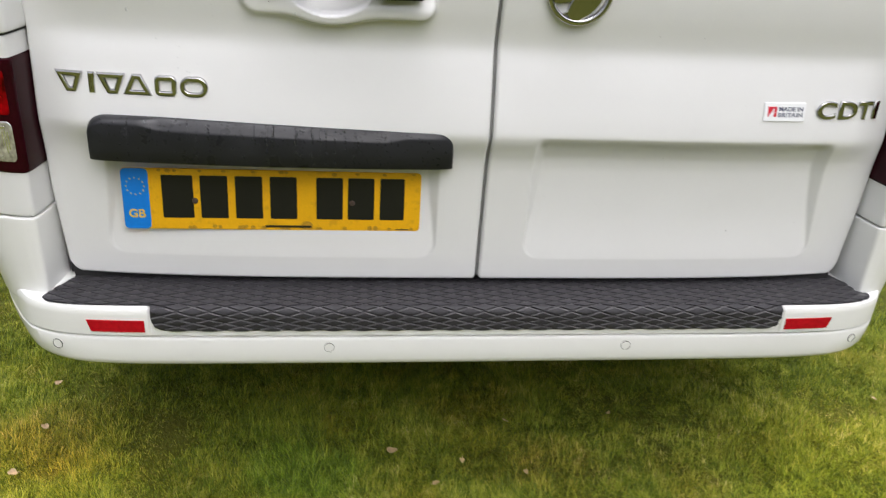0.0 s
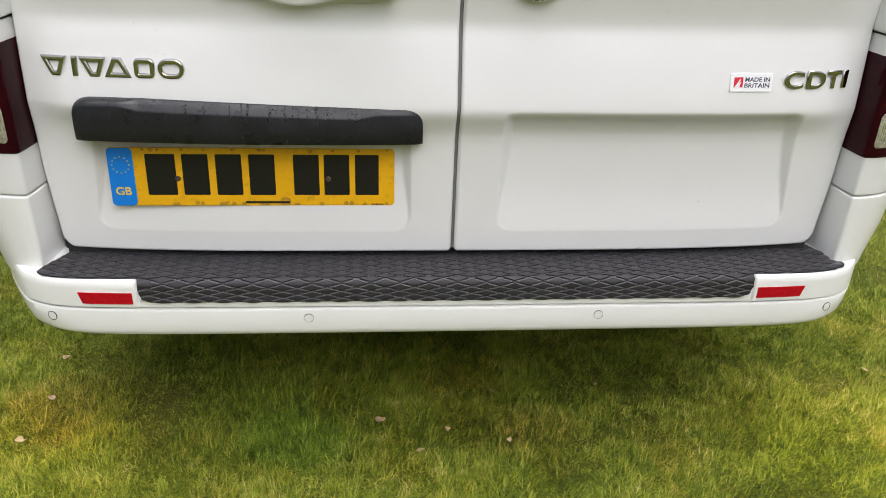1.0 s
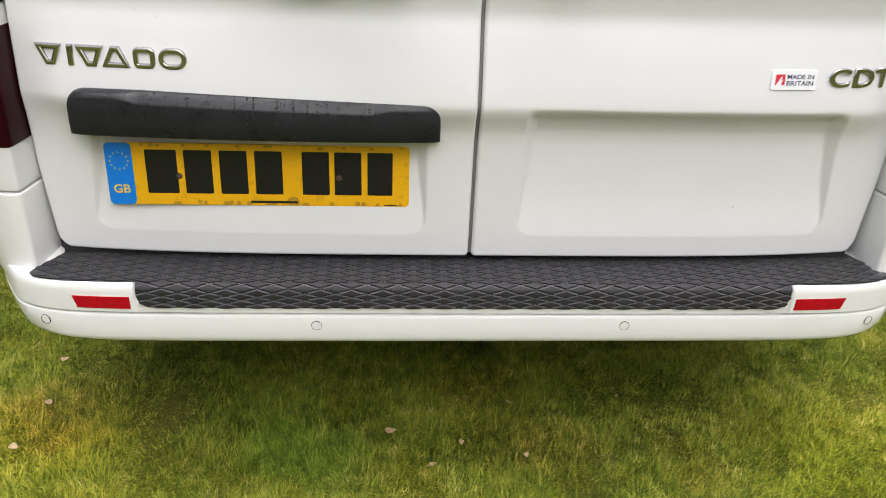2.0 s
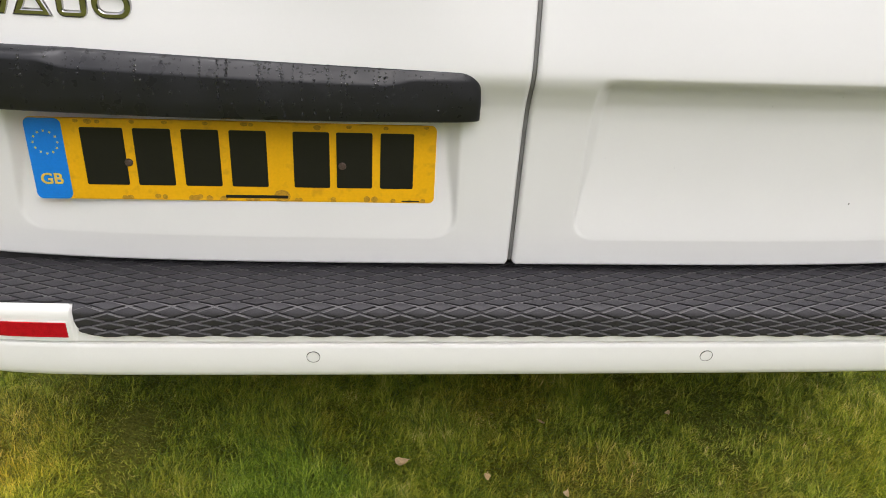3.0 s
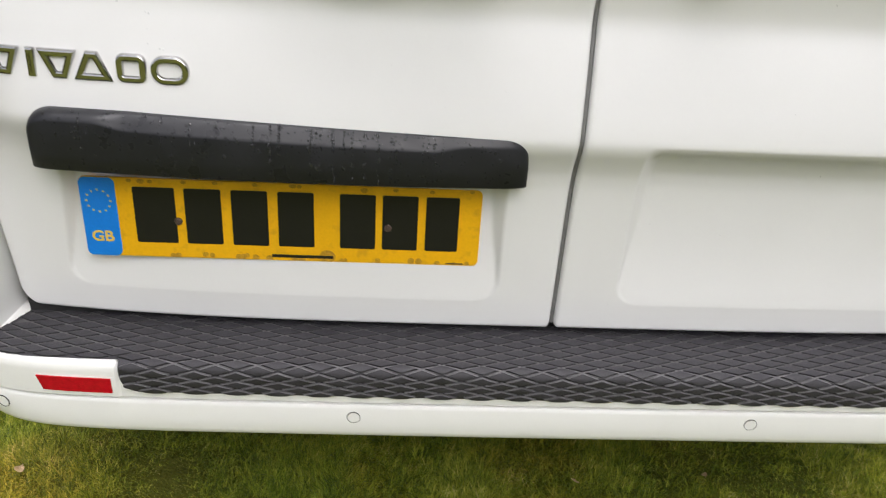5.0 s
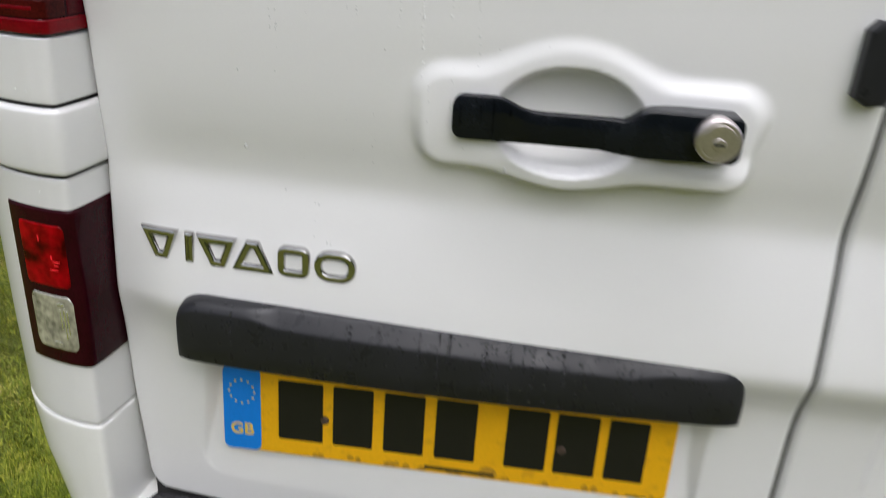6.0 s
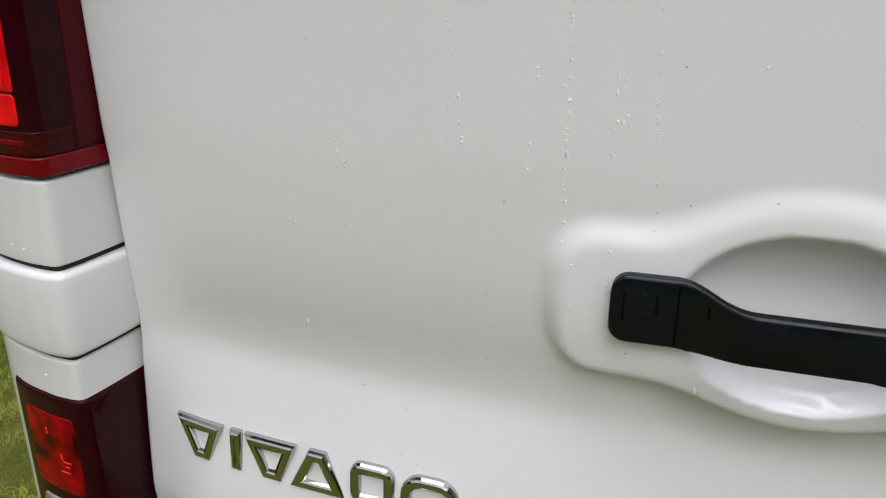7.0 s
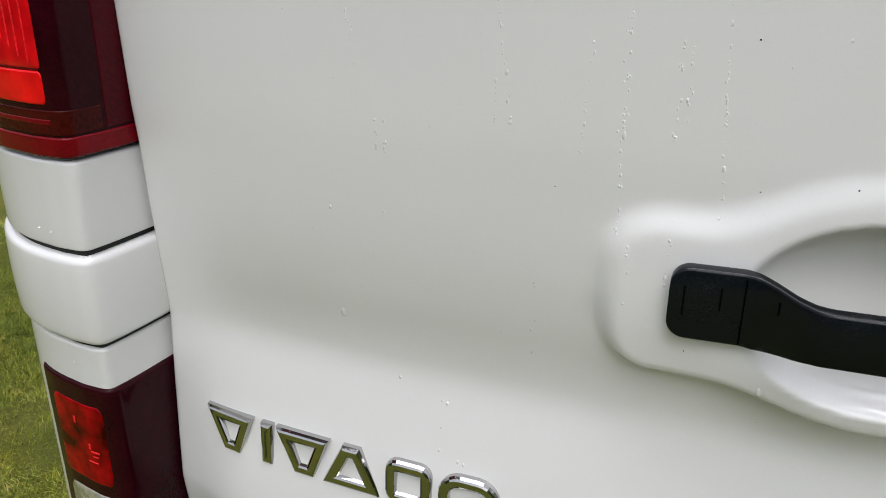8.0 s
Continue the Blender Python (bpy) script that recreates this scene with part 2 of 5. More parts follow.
TURF = grass_material("turf", [(0.0, (0.034, 0.036, 0.005)), (0.40, (0.076, 0.088, 0.008)), (0.70, (0.118, 0.122, 0.016)),
                               (1.0, (0.18, 0.130, 0.040))], 0.9, False)


HEDGE = material("hedge_leaves", (0.10, 0.125, 0.04), rough=0.8, vary=0.5, scale=6, fine=40, bump=0.8, bump_scale=25)


# ---- mesh helpers ----
VAN_AT = (0.0, 3.6, 0.0)


def mesh_object(name, verts, faces, mat, smooth=True):
    me = bpy.data.meshes.new(name)
    me.from_pydata([tuple(v) for v in verts], [], faces)
    me.materials.append(mat)
    if smooth:
        me.polygons.foreach_set("use_smooth", [True] * len(me.polygons))
    me.update()
    return new(name, me)


def attach(ob, parent, label=""):
    ob.parent = parent
    if parent.type == "EMPTY":
        ob.matrix_parent_inverse = Matrix.Translation(parent.location).inverted()
    if label:
        tagged(ob, label)
    return ob


def part(name, bm, mat, parent, label="", smooth=False):
    me = bpy.data.meshes.new(name)
    bmesh.ops.recalc_face_normals(bm, faces=bm.faces)
    for f in bm.faces:
        f.smooth = smooth
    bm.to_mesh(me)
    bm.free()
    me.materials.append(mat)
    return attach(new(name, me), parent, label)


def sharp_by_angle(ob, degrees=35):
    me = ob.data
    bm = bmesh.new()
    bm.from_mesh(me)
    for e in bm.edges:
        if len(e.link_faces) == 2 and e.calc_face_angle(0) > radians(degrees):
            e.smooth = False
    bm.to_mesh(me)
    bm.free()
    return ob


def box(bm, x0, x1, y0, y1, z0, z1, bevel=0.0, segments=2):
    """A box with rounded edges, added to bm."""
    got = bmesh.ops.create_cube(bm, size=1.0)
    vs = got["verts"]
    bmesh.ops.scale(bm, vec=(x1 - x0, y1 - y0, z1 - z0), verts=vs)
    bmesh.ops.translate(bm, vec=((x0 + x1) / 2, (y0 + y1) / 2, (z0 + z1) / 2), verts=vs)
    if bevel:
        edges = list({e for v in vs for e in v.link_edges})
        bmesh.ops.bevel(bm, geom=edges, offset=bevel, segments=segments, affect="EDGES", profile=0.5)
    return bm


def slab(bm, outline, y0, y1, bevel=0.0, segments=2):
    """A plate with the given outline in x and z, from y1 (back) to y0 (face), with a bevelled face."""
    front = [bm.verts.new((x, y0, z)) for x, z in outline]
    f = bm.faces.new(front)
    got = bmesh.ops.extrude_face_region(bm, geom=[f])
    moved = [g for g in got["geom"] if isinstance(g, bmesh.types.BMVert)]
    bmesh.ops.translate(bm, vec=(0, y1 - y0, 0), verts=moved)
    if bevel:
        edges = [e for e in bm.edges if all(abs(v.co.y - y0) < 1e-6 for v in e.verts)]
        bmesh.ops.bevel(bm, geom=edges, offset=bevel, segments=segments, affect="EDGES", profile=0.5)
    return bm


def rounded(x0, x1, z0, z1, r, n=5):
    """The outline of a rectangle with round corners."""
    pts = []
    for cx, cz, a0 in ((x1 - r, z1 - r, 0), (x0 + r, z1 - r, 90), (x0 + r, z0 + r, 180), (x1 - r, z0 + r, 270)):
        for k in range(n + 1):
            a = radians(a0 + 90 * k / n)
            pts.append((cx + r * math.cos(a), cz + r * math.sin(a)))
    return pts


def disc(bm, x, y, z, r, depth, n=28, bevel=0.0):
    return slab(bm, [(x + r * math.cos(2 * math.pi * k / n), z + r * math.sin(2 * math.pi * k / n)) for k in range(n)], y, y + depth, bevel)


def ring(bm, x, y, z, r0, r1, depth, n=40):
    """A flat ring with a rounded face, round the y axis."""
    rows = [(r0, depth), (r0, 0.0015), (r0 + (r1 - r0) * 0.3, 0.0), (r0 + (r1 - r0) * 0.7, 0.0), (r1, 0.0015), (r1, depth)]
    vs = [[bm.verts.new((x + r * math.cos(2 * math.pi * k / n), y + d, z + r * math.sin(2 * math.pi * k / n))) for r, d in rows] for k in range(n)]
    for k in range(n):
        for j in range(len(rows) - 1):
            bm.faces.new((vs[k][j], vs[(k + 1) % n][j], vs[(k + 1) % n][j + 1], vs[k][j + 1]))
    return bm


def lettering(name, text, x, y, z, width, height, depth, mat, parent, bold=0.0, bevel=0.0, label=""):
    """Raised letters on a face that looks towards -y; x, z: the lower corner nearest to -x."""
    cu = bpy.data.curves.new(name, "FONT")
    cu.body = text
    cu.extrude = depth / 2
    cu.bevel_depth = bevel
    cu.offset = bold
    cu.resolution_u = 6
    ob = bpy.data.objects.new(name, cu)
    scene.collection.objects.link(ob)
    me = bpy.data.meshes.new_from_object(ob.evaluated_get(bpy.context.evaluated_depsgraph_get()))
    bpy.data.objects.remove(ob)
    co = np.zeros(len(me.vertices) * 3)
    me.vertices.foreach_get("co", co)
    co = co.reshape(-1, 3)
    lo, hi = co.min(0), co.max(0)
    out = np.zeros_like(co)
    out[:, 0] = x + (co[:, 0] - lo[0]) / (hi[0] - lo[0]) * width
    out[:, 2] = z + (co[:, 1] - lo[1]) / (hi[1] - lo[1]) * height
    out[:, 1] = y - (co[:, 2] - lo[2]) / (hi[2] - lo[2]) * depth
    me.vertices.foreach_set("co", out.ravel())
    me.materials.clear()
    me.materials.append(mat)
    me.update()
    me.name = name
    return attach(new(name, me), parent, label)


def smoothstep(a, b, v):
    t = np.clip((v - a) / (b - a), 0, 1)
    return t * t * (3 - 2 * t)


def smooth_curve(points, n):
    """n points at even steps along a smooth curve through the given ones."""
    p = np.array(points, float)
    q = np.vstack([2 * p[0] - p[1], p, 2 * p[-1] - p[-2]])
    fine = []
    for i in range(1, len(q) - 2):
        for t in np.linspace(0, 1, 16, endpoint=False):
            a, b, c, d = q[i - 1], q[i], q[i + 1], q[i + 2]
            fine.append(0.5 * (2 * b + (c - a) * t + (2 * a - 5 * b + 4 * c - d) * t ** 2 + (3 * b - a - 3 * c + d) * t ** 3))
    fine.append(p[-1])
    fine = np.array(fine)
    s = np.concatenate([[0], np.cumsum(np.linalg.norm(np.diff(fine, axis=0), axis=1))])
    w = np.linspace(0, s[-1], n)
    return np.stack([np.interp(w, s, fine[:, k]) for k in range(p.shape[1])], 1)


def grid_faces(rows, cols, flip=False):
    out = []
    for r in range(rows - 1):
        for c in range(cols - 1):
            f = (r * cols + c, r * cols + c + 1, (r + 1) * cols + c + 1, (r + 1) * cols + c)
            out.append(f[::-1] if flip else f)
    return out


# ---- ground ----
def ground_sheet():
    """One lawn that reaches the horizon, with low humps near the van."""
    xs = np.concatenate([[-2500, -600, -120, -30, -10], np.linspace(-5, 5, 101), [10, 30, 120, 600, 2500]])
    ys = np.concatenate([[-2500, -600, -120, -30, -10], np.linspace(-3, 7, 101), [12, 30, 120, 600, 2500]])
    verts = []
    for y in ys:
        for x in xs:
            near = 1.0 if abs(x) < 5 and -3 < y < 7 else 0.0
            verts.append((x, y, near * (0.012 * noise.noise((x * 2.1, y * 2.1, 0.3)) + 0.005 * noise.noise((x * 9, y * 9, 1.3))) - 0.012))
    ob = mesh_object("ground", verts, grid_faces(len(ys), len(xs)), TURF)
    return tagged(ob, "mown lawn of mixed green and yellowing grass", "lawn", kind="structure")


ground_sheet()


def unseen_hedge():
    """An unseen clipped hedge round the garden, behind the camera and beyond the van, added for dark reflections and
    less low light.
    """
    n, m = 360, 16
    verts = []
    for k in range(n):
        a = 2 * math.pi * k / n
        for j in range(m):
            f = j / (m - 1)
            prof_r = 0.9 * math.sin(math.pi * f) ** 0.6
            z = 2.1 * (1 - abs(2 * f - 1)) ** 0.8
            inward = 1 if f < 0.5 else -1
            r = 10.5 - inward * prof_r * 0.8 + 0.35 * noise.noise((math.cos(a) * 14, math.sin(a) * 14, z * 2.3 + 3 * inward))
            # raised to the right and behind the camera to hold back low sky light
            high = 1 + 0.45 * max(0.0, math.cos(a + radians(40))) + 0.9 * max(0.0, -math.sin(a)) ** 1.5
            top = z * high * (1 + 0.10 * noise.noise((math.cos(a) * 9, math.sin(a) * 9, 2.0)))
            verts.append((r * math.cos(a), 1.5 + r * math.sin(a) * 1.15, top - 0.02))
    faces = []
    for k in range(n):
        for j in range(m - 1):
            faces.append((k * m + j, ((k + 1) % n) * m + j, ((k + 1) % n) * m + j + 1, k * m + j + 1))
    ob = mesh_object("hedge", verts, faces, HEDGE, smooth=False)
    return tagged(ob, "unseen dark green hedge round the lawn, raised on one side to block light", "hedge", kind="structure")


unseen_hedge()


def grass_field(name, x0, x1, y0, y1, count, seed, tall):
    """Short lawn blades, leaning in tufts."""
    rng = np.random.default_rng(seed)
    px, py = rng.uniform(x0, x1, count), rng.uniform(y0, y1, count)
    tuft = np.array([noise.noise((x * 7, y * 7, 5.0)) + 0.6 * noise.noise((x * 26, y * 26, 2.0)) for x, y in zip(px, py)])
    patch = np.array([noise.noise((x * 2.2, y * 2.2, 9.0)) for x, y in zip(px, py)])
    inside = np.minimum(np.minimum(px - x0, x1 - px), np.minimum(py - y0, y1 - py))
    keep = (rng.uniform(-0.9, 0.6, count) < patch + 1.05) & (rng.uniform(0, 0.22, count) < inside)
    px, py, tuft, patch = px[keep], py[keep], tuft[keep], patch[keep]
    n = len(px)
    turn = tuft * 5.0 + rng.normal(0, 1.4, n)
    lean = np.clip(rng.normal(0.92, 0.36, n), 0.05, 1.45)
    length = tall * rng.uniform(0.55, 1.35, n) * np.maximum(0.35, 1 + 0.7 * tuft)
    width = rng.uniform(0.0010, 0.0023, n)
    dx, dy = np.cos(turn), np.sin(turn)
    side = turn + math.pi / 2 + rng.normal(0, 0.5, n)
    sx, sy = np.cos(side) * width / 2, np.sin(side) * width / 2
    base = np.full(n, -0.014)
    h1, o1 = length * 0.55 * np.cos(lean * 0.8), length * 0.55 * np.sin(lean * 0.8)
    h2, o2 = h1 + length * 0.45 * np.cos(lean * 1.4), o1 + length * 0.45 * np.sin(lean * 1.4)
    v = np.zeros((n, 5, 3))
    v[:, 0] = np.stack([px - sx, py - sy, base], 1)
    v[:, 1] = np.stack([px + sx, py + sy, base], 1)
    v[:, 2] = np.stack([px + dx * o1 + sx * 0.8, py + dy * o1 + sy * 0.8, base + h1], 1)
    v[:, 3] = np.stack([px + dx * o1 - sx * 0.8, py + dy * o1 - sy * 0.8, base + h1], 1)
    v[:, 4] = np.stack([px + dx * o2, py + dy * o2, base + h2], 1)
    me = bpy.data.meshes.new(name)
    idx = (np.arange(n) * 5)[:, None]
    loops = np.concatenate([idx + np.array([0, 1, 2, 3]), idx + np.array([3, 2, 4])], 1).ravel()
    me.vertices.add(n * 5)
    me.vertices.foreach_set("co", v.ravel())
    me.loops.add(n * 7)
    me.loops.foreach_set("vertex_index", loops.astype(np.int32))
    me.polygons.add(n * 2)
    starts = (np.arange(n) * 7)[:, None] + np.array([0, 4])
    me.polygons.foreach_set("loop_start", starts.ravel().astype(np.int32))
    me.update(calc_edges=True)
    me.materials.append(BLADE)
    return tagged(new(name, me), "short mown lawn grass blades, green and straw-coloured", "grass", kind="stuff")


grass_field("grass", -1.45, 1.55, 0.98, 2.0, 540000, 11, 0.0250)
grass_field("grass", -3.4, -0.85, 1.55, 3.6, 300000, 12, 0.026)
grass_field("grass", 0.9, 2.4, 1.6, 3.2, 45000, 13, 0.026)


def dead_leaf(x, y, size, turn, seed, long=0.8):
    """A small dry leaf: blunt lobes, cupped along its midrib, with a short stalk."""
    rng = random.Random(seed)
    bm = bmesh.new()
    n, rings = 16, 3
    cup = rng.uniform(0.25, 0.55)
    mid = bm.verts.new((0, 0, 0))
    rows = []
    for j in range(1, rings + 1):
        row = []
        for k in range(n):
            a = 2 * math.pi * k / n
            r = size * 0.5 * j / rings * (1 + (0.16 * math.cos(3 * a + seed) + rng.uniform(-0.07, 0.07)) * (j == rings))
            u, v = r * math.cos(a), r * math.sin(a) * long
            row.append(bm.verts.new((u, v, cup * (v * v * 1.6 + u * u * 0.7) / size + rng.uniform(-0.02, 0.02) * size)))
        rows.append(row)
    for k in range(n):
        bm.faces.new((mid, rows[0][k], rows[0][(k + 1) % n]))
        for j in range(rings - 1):
            bm.faces.new((rows[j][k], rows[j + 1][k], rows[j + 1][(k + 1) % n], rows[j][(k + 1) % n]))
    bmesh.ops.solidify(bm, geom=bm.faces[:], thickness=0.0005)
    box(bm, size * 0.44, size * 0.72, -0.0005, 0.0005, size * 0.08, size * 0.08 + 0.0010)
    me = bpy.data.meshes.new("dead_leaf")
    bm.to_mesh(me)
    bm.free()
    me.materials.append(LEAF)
    ob = new("dead_leaf", me)
    ob.matrix_world = pose(x, y, 0.011, rng.uniform(5, 25), rng.uniform(-14, 14), turn)
    return tagged(ob, "small curled dry brown leaf lying on the grass", "leaf", group="dead leaves on the lawn")


for k, (lx, ly, size, turn) in enumerate(((-0.143, 1.367, 0.023, 20), (0.145, 1.288, 0.014, 70), (0.131, 1.464, 0.014, 140), (0.010, 1.330, 0.015, 80),
                                          (-0.055, 1.262, 0.016, 200), (0.392, 1.487, 0.013, 260), (-0.931, 1.641, 0.016, 30), (-0.907, 1.475, 0.020, 90),
                                          (-0.923, 1.329, 0.018, 10), (-0.949, 1.272, 0.016, 320), (1.118, 1.526, 0.015, 120))):
    dead_leaf(lx, ly, size, turn, k)


# ---- the van ----
van = new("van")
van.location = VAN_AT
tagged(van, "white panel van seen from behind, wet with rain, parked on grass", "van")


def belt(z):
    """The doors' upright section: y at each height. A shoulder overhangs the lower panel."""
    zs = [0.44, 0.482, 0.52, 0.66, 0.700, 0.721, 0.739, 0.753, 0.764, 0.772, 0.80, 0.85, 0.885, 0.903, 0.917, 0.940, 0.970, 1.00, 1.03, 1.08, 1.2, 1.5, 1.95]
    ys = [1.302, 1.301, 1.300, 1.300, 1.2985, 1.295, 1.288, 1.281, 1.2775, 1.2775, 1.2815, 1.291, 1.299, 1.3040, 1.3065, 1.3035, 1.2975, 1.2935, 1.2915, 1.2900, 1.291, 1.302, 1.335]
    return np.interp(z, zs, ys)


_zz = np.linspace(0.44, 1.95, 1511)
_kern = np.exp(-0.5 * (np.arange(-15, 16) / 4.5) ** 2)
_yy = np.convolve(np.pad(belt(_zz), 15, mode="edge"), _kern / _kern.sum(), mode="valid")


def door_y(x, z, handle_side=False):
    """The face of the rear doors."""
    x, z = np.asarray(x, float), np.asarray(z, float)
    ax = np.abs(x)
    plain = np.interp(z, [0.44, 0.66, 0.77, 0.917, 1.08, 1.2, 1.5, 1.95], [1.302, 1.2985, 1.2915, 1.2985, 1.290, 1.291, 1.302, 1.335])
    fade = 0.8 * smoothstep(0.675, 0.750, ax)
    y = np.interp(z, _zz, _yy) * (1 - fade) + plain * fade + 0.030 * (ax / 0.755) ** 4
    # pressed panel below the shoulder
    qx, qz = np.maximum(0.0835 - ax, ax - (0.667 - 0.07 * (z - 0.54))) + 0.032, 0.5235 - z + 0.032
    edge = np.hypot(np.maximum(qx, 0), np.maximum(qz, 0)) + np.minimum(np.maximum(qx, qz), 0) - 0.032
    lean_back = np.interp(z, [0.5235, 0.600, 0.720, 0.78], [0.0, 0.0095, 0.0175, 0.0175])
    wall = (0.85 + 0.65 * np.clip((0.63 - z) / 0.07, 0, 1)) * np.maximum(-edge, 0)
    k = np.clip(0.5 + (wall - lean_back) / 0.006, 0, 1)
    deep = np.maximum(wall * (1 - k) + lean_back * k - 0.0015 * k * (1 - k), 0)
    y = y + deep * (1 - smoothstep(0.744, 0.7685, z))
    if handle_side:
        # raised surround of the handle with a finger cup
        bx, bz = np.abs(x + 0.2605) - 0.1285, np.abs(z - 1.0000) - 0.0205
        d1 = np.hypot(np.maximum(bx, 0), np.maximum(bz, 0)) + np.minimum(np.maximum(bx, bz), 0) - 0.022
        ex, ez = (x + 0.2755) / 0.083, (z - 1.0078) / 0.0628
        d2 = (np.hypot(ex, ez) - 1) * 0.068
        k = 0.016
        h = np.clip(0.5 + 0.5 * (d2 - d1) / k, 0, 1)
        d = d2 * (1 - h) + d1 * h - k * h * (1 - h)
        rise = 0.0100 + 0.015 * (x + 0.42)
        face = np.interp(1.0095, _zz, _yy) + 0.6 * (np.interp(z, _zz, _yy) - np.interp(1.0095, _zz, _yy)) + 0.030 * (np.abs(x) / 0.755) ** 4 - rise * (1 - 0.55 * np.clip((z - 0.985) / 0.085, 0, 1))
        face = face - 0.009 * smoothstep(-0.375, -0.30, x) * (1 - smoothstep(0.966, 0.996, z))
        on = 1 - smoothstep(-0.003, 0.0075 + 0.0105 * np.maximum(smoothstep(0.985, 1.03, z), smoothstep(0.390, 0.414, -x) * smoothstep(0.950, 1.005, z)), d)
        y = y * (1 - on) + face * on
        q = np.hypot((x + 0.2757) / 0.0700, (z - 1.0085) / 0.0500)
        y = y + 0.032 * (1 - smoothstep(0.93, 1.0, q)) * (1 - 0.55 * np.clip(q, 0, 1) ** 2)
    return y


def steps(*spans):
    """Coordinates with its own step in each span (start, end, step)."""
    out = []
    for a, b, d in spans:
        n = max(1, int(round((b - a) / d)))
        out += list(np.linspace(a, b, n, endpoint=False))
    out.append(spans[-1][1])
    return np.array(out)


DOOR_EDGES, DOOR_LOW, DOOR_TOP = {-1: 0.7565, 1: 0.7635}, 0.4775, 1.90
WIDER = 0.007


def rear_door(sign, label):
    inner, DOOR_EDGE = 0.003, DOOR_EDGES[sign]
    if sign < 0:
        ax = steps((inner, 0.02, 0.003), (0.02, 0.075, 0.006), (0.075, 0.425, 0.0028), (0.425, 0.62, 0.007), (0.62, 0.70, 0.0028), (0.70, 0.745, 0.005), (0.745, DOOR_EDGE, 0.0012))
    else:
        ax = steps((inner, 0.02, 0.003), (0.02, 0.066, 0.005), (0.066, 0.13, 0.0025), (0.13, 0.60, 0.010), (0.60, 0.70, 0.0028), (0.70, 0.745, 0.005), (0.745, DOOR_EDGE, 0.0012))
    fine = 0.0028 if sign < 0 else 0.008
    zs = steps((DOOR_LOW, 0.494, 0.0015), (0.494, 0.514, 0.005), (0.514, 0.566, 0.0022), (0.566, 0.69, 0.008), (0.69, 0.735, 0.0035), (0.735, 0.774, 0.002), (0.774, 0.78, 0.004), (0.78, 0.93, 0.008), (0.93, 1.10, fine), (1.10, 1.24, 0.02), (1.24, DOOR_TOP, 0.06))
    X, Z = np.meshgrid(ax, zs)
    # the lower outer corner is round, and the outer edge draws in a little towards the sill
    r = 0.030
    low = np.clip(r - (Z - DOOR_LOW), 0, r)
    edge = DOOR_EDGE - 0.010 * (1 - smoothstep(0.48, 0.66, Z)) - (r - np.sqrt(np.maximum(r * r - low * low, 0)))
    edge = edge + np.clip(0.045 * (Z - 1.055), 0, 0.0052)
    r2 = 0.008
    low2 = np.clip(r2 - (Z - DOOR_LOW), 0, r2)
    start = inner + r2 - np.sqrt(np.maximum(r2 * r2 - low2 * low2, 0))
    X = start + (X - inner) * (edge - start) / (DOOR_EDGE - inner)
    Y = door_y(sign * X, Z, sign < 0)
    # rolled edges
    d = np.minimum(np.minimum(edge - X, X - start), Z - DOOR_LOW)
    rr = 0.006
    e = np.clip(rr - d, 0, rr)
    Y = Y + rr - np.sqrt(np.maximum(rr * rr - e * e, 0))
    verts = np.stack([sign * X, Y, Z], -1).reshape(-1, 3)
    rows, cols = X.shape
    faces = grid_faces(rows, cols, flip=sign < 0)
    # the folded rim goes back round the whole leaf
    loop = [c for c in range(cols)] + [r_ * cols + cols - 1 for r_ in range(1, rows)] + [(rows - 1) * cols + c for c in range(cols - 2, -1, -1)] + [r_ * cols for r_ in range(rows - 2, 0, -1)]
    rim = [verts[i] + np.array([0, 0.030, 0]) for i in loop]
    n0 = len(verts)
    verts = np.vstack([verts, rim])
    for k in range(len(loop)):
        a, b = loop[k], loop[(k + 1) % len(loop)]
        f = (a, n0 + k, n0 + (k + 1) % len(loop), b)
        faces.append(f if sign > 0 else f[::-1])
    ob = mesh_object("rear_door", verts, faces, WHITE)
    return attach(ob, van, label)


door_left = rear_door(-1, "white painted rear door with a raised handle surround")
door_right = rear_door(1, "white painted rear door with a pressed lower panel")

# seal between the leaves and round them
bm = bmesh.new()
zs_seal = np.linspace(0.484, 1.88, 120)
prof = []
for z in zs_seal:
    y = float(door_y(0.0, z)) + 0.0065
    prof.append([bm.verts.new((x, y + dy, z)) for x, dy in ((-0.0045, 0.012), (-0.003, 0.002), (0.0, 0.0), (0.003, 0.002), (0.0045, 0.012))])
for a, b in zip(prof, prof[1:]):
    for k in range(4):
        bm.faces.new((a[k], a[k + 1], b[k + 1], b[k]))
part("door_seal", bm, SEAL, van, "grey rubber strip between the rear doors", smooth=True)


# ---- corner pillars, lamps, hinge covers ----
PLAN = smooth_curve([(0.757, 1.362), (0.7605, 1.325), (0.7645, 1.295), (0.7675, 1.2795), (0.7693, 1.2745), (0.7735, 1.2722), (0.785, 1.2722), (0.80, 1.2738), (0.835, 1.283), (0.868, 1.301), (0.900, 1.331),
                     (0.925, 1.370), (0.942, 1.42), (0.953, 1.52), (0.960, 1.70)], 401)
PLAN_S = np.concatenate([[0], np.cumsum(np.linalg.norm(np.diff(PLAN, axis=0), axis=1))])


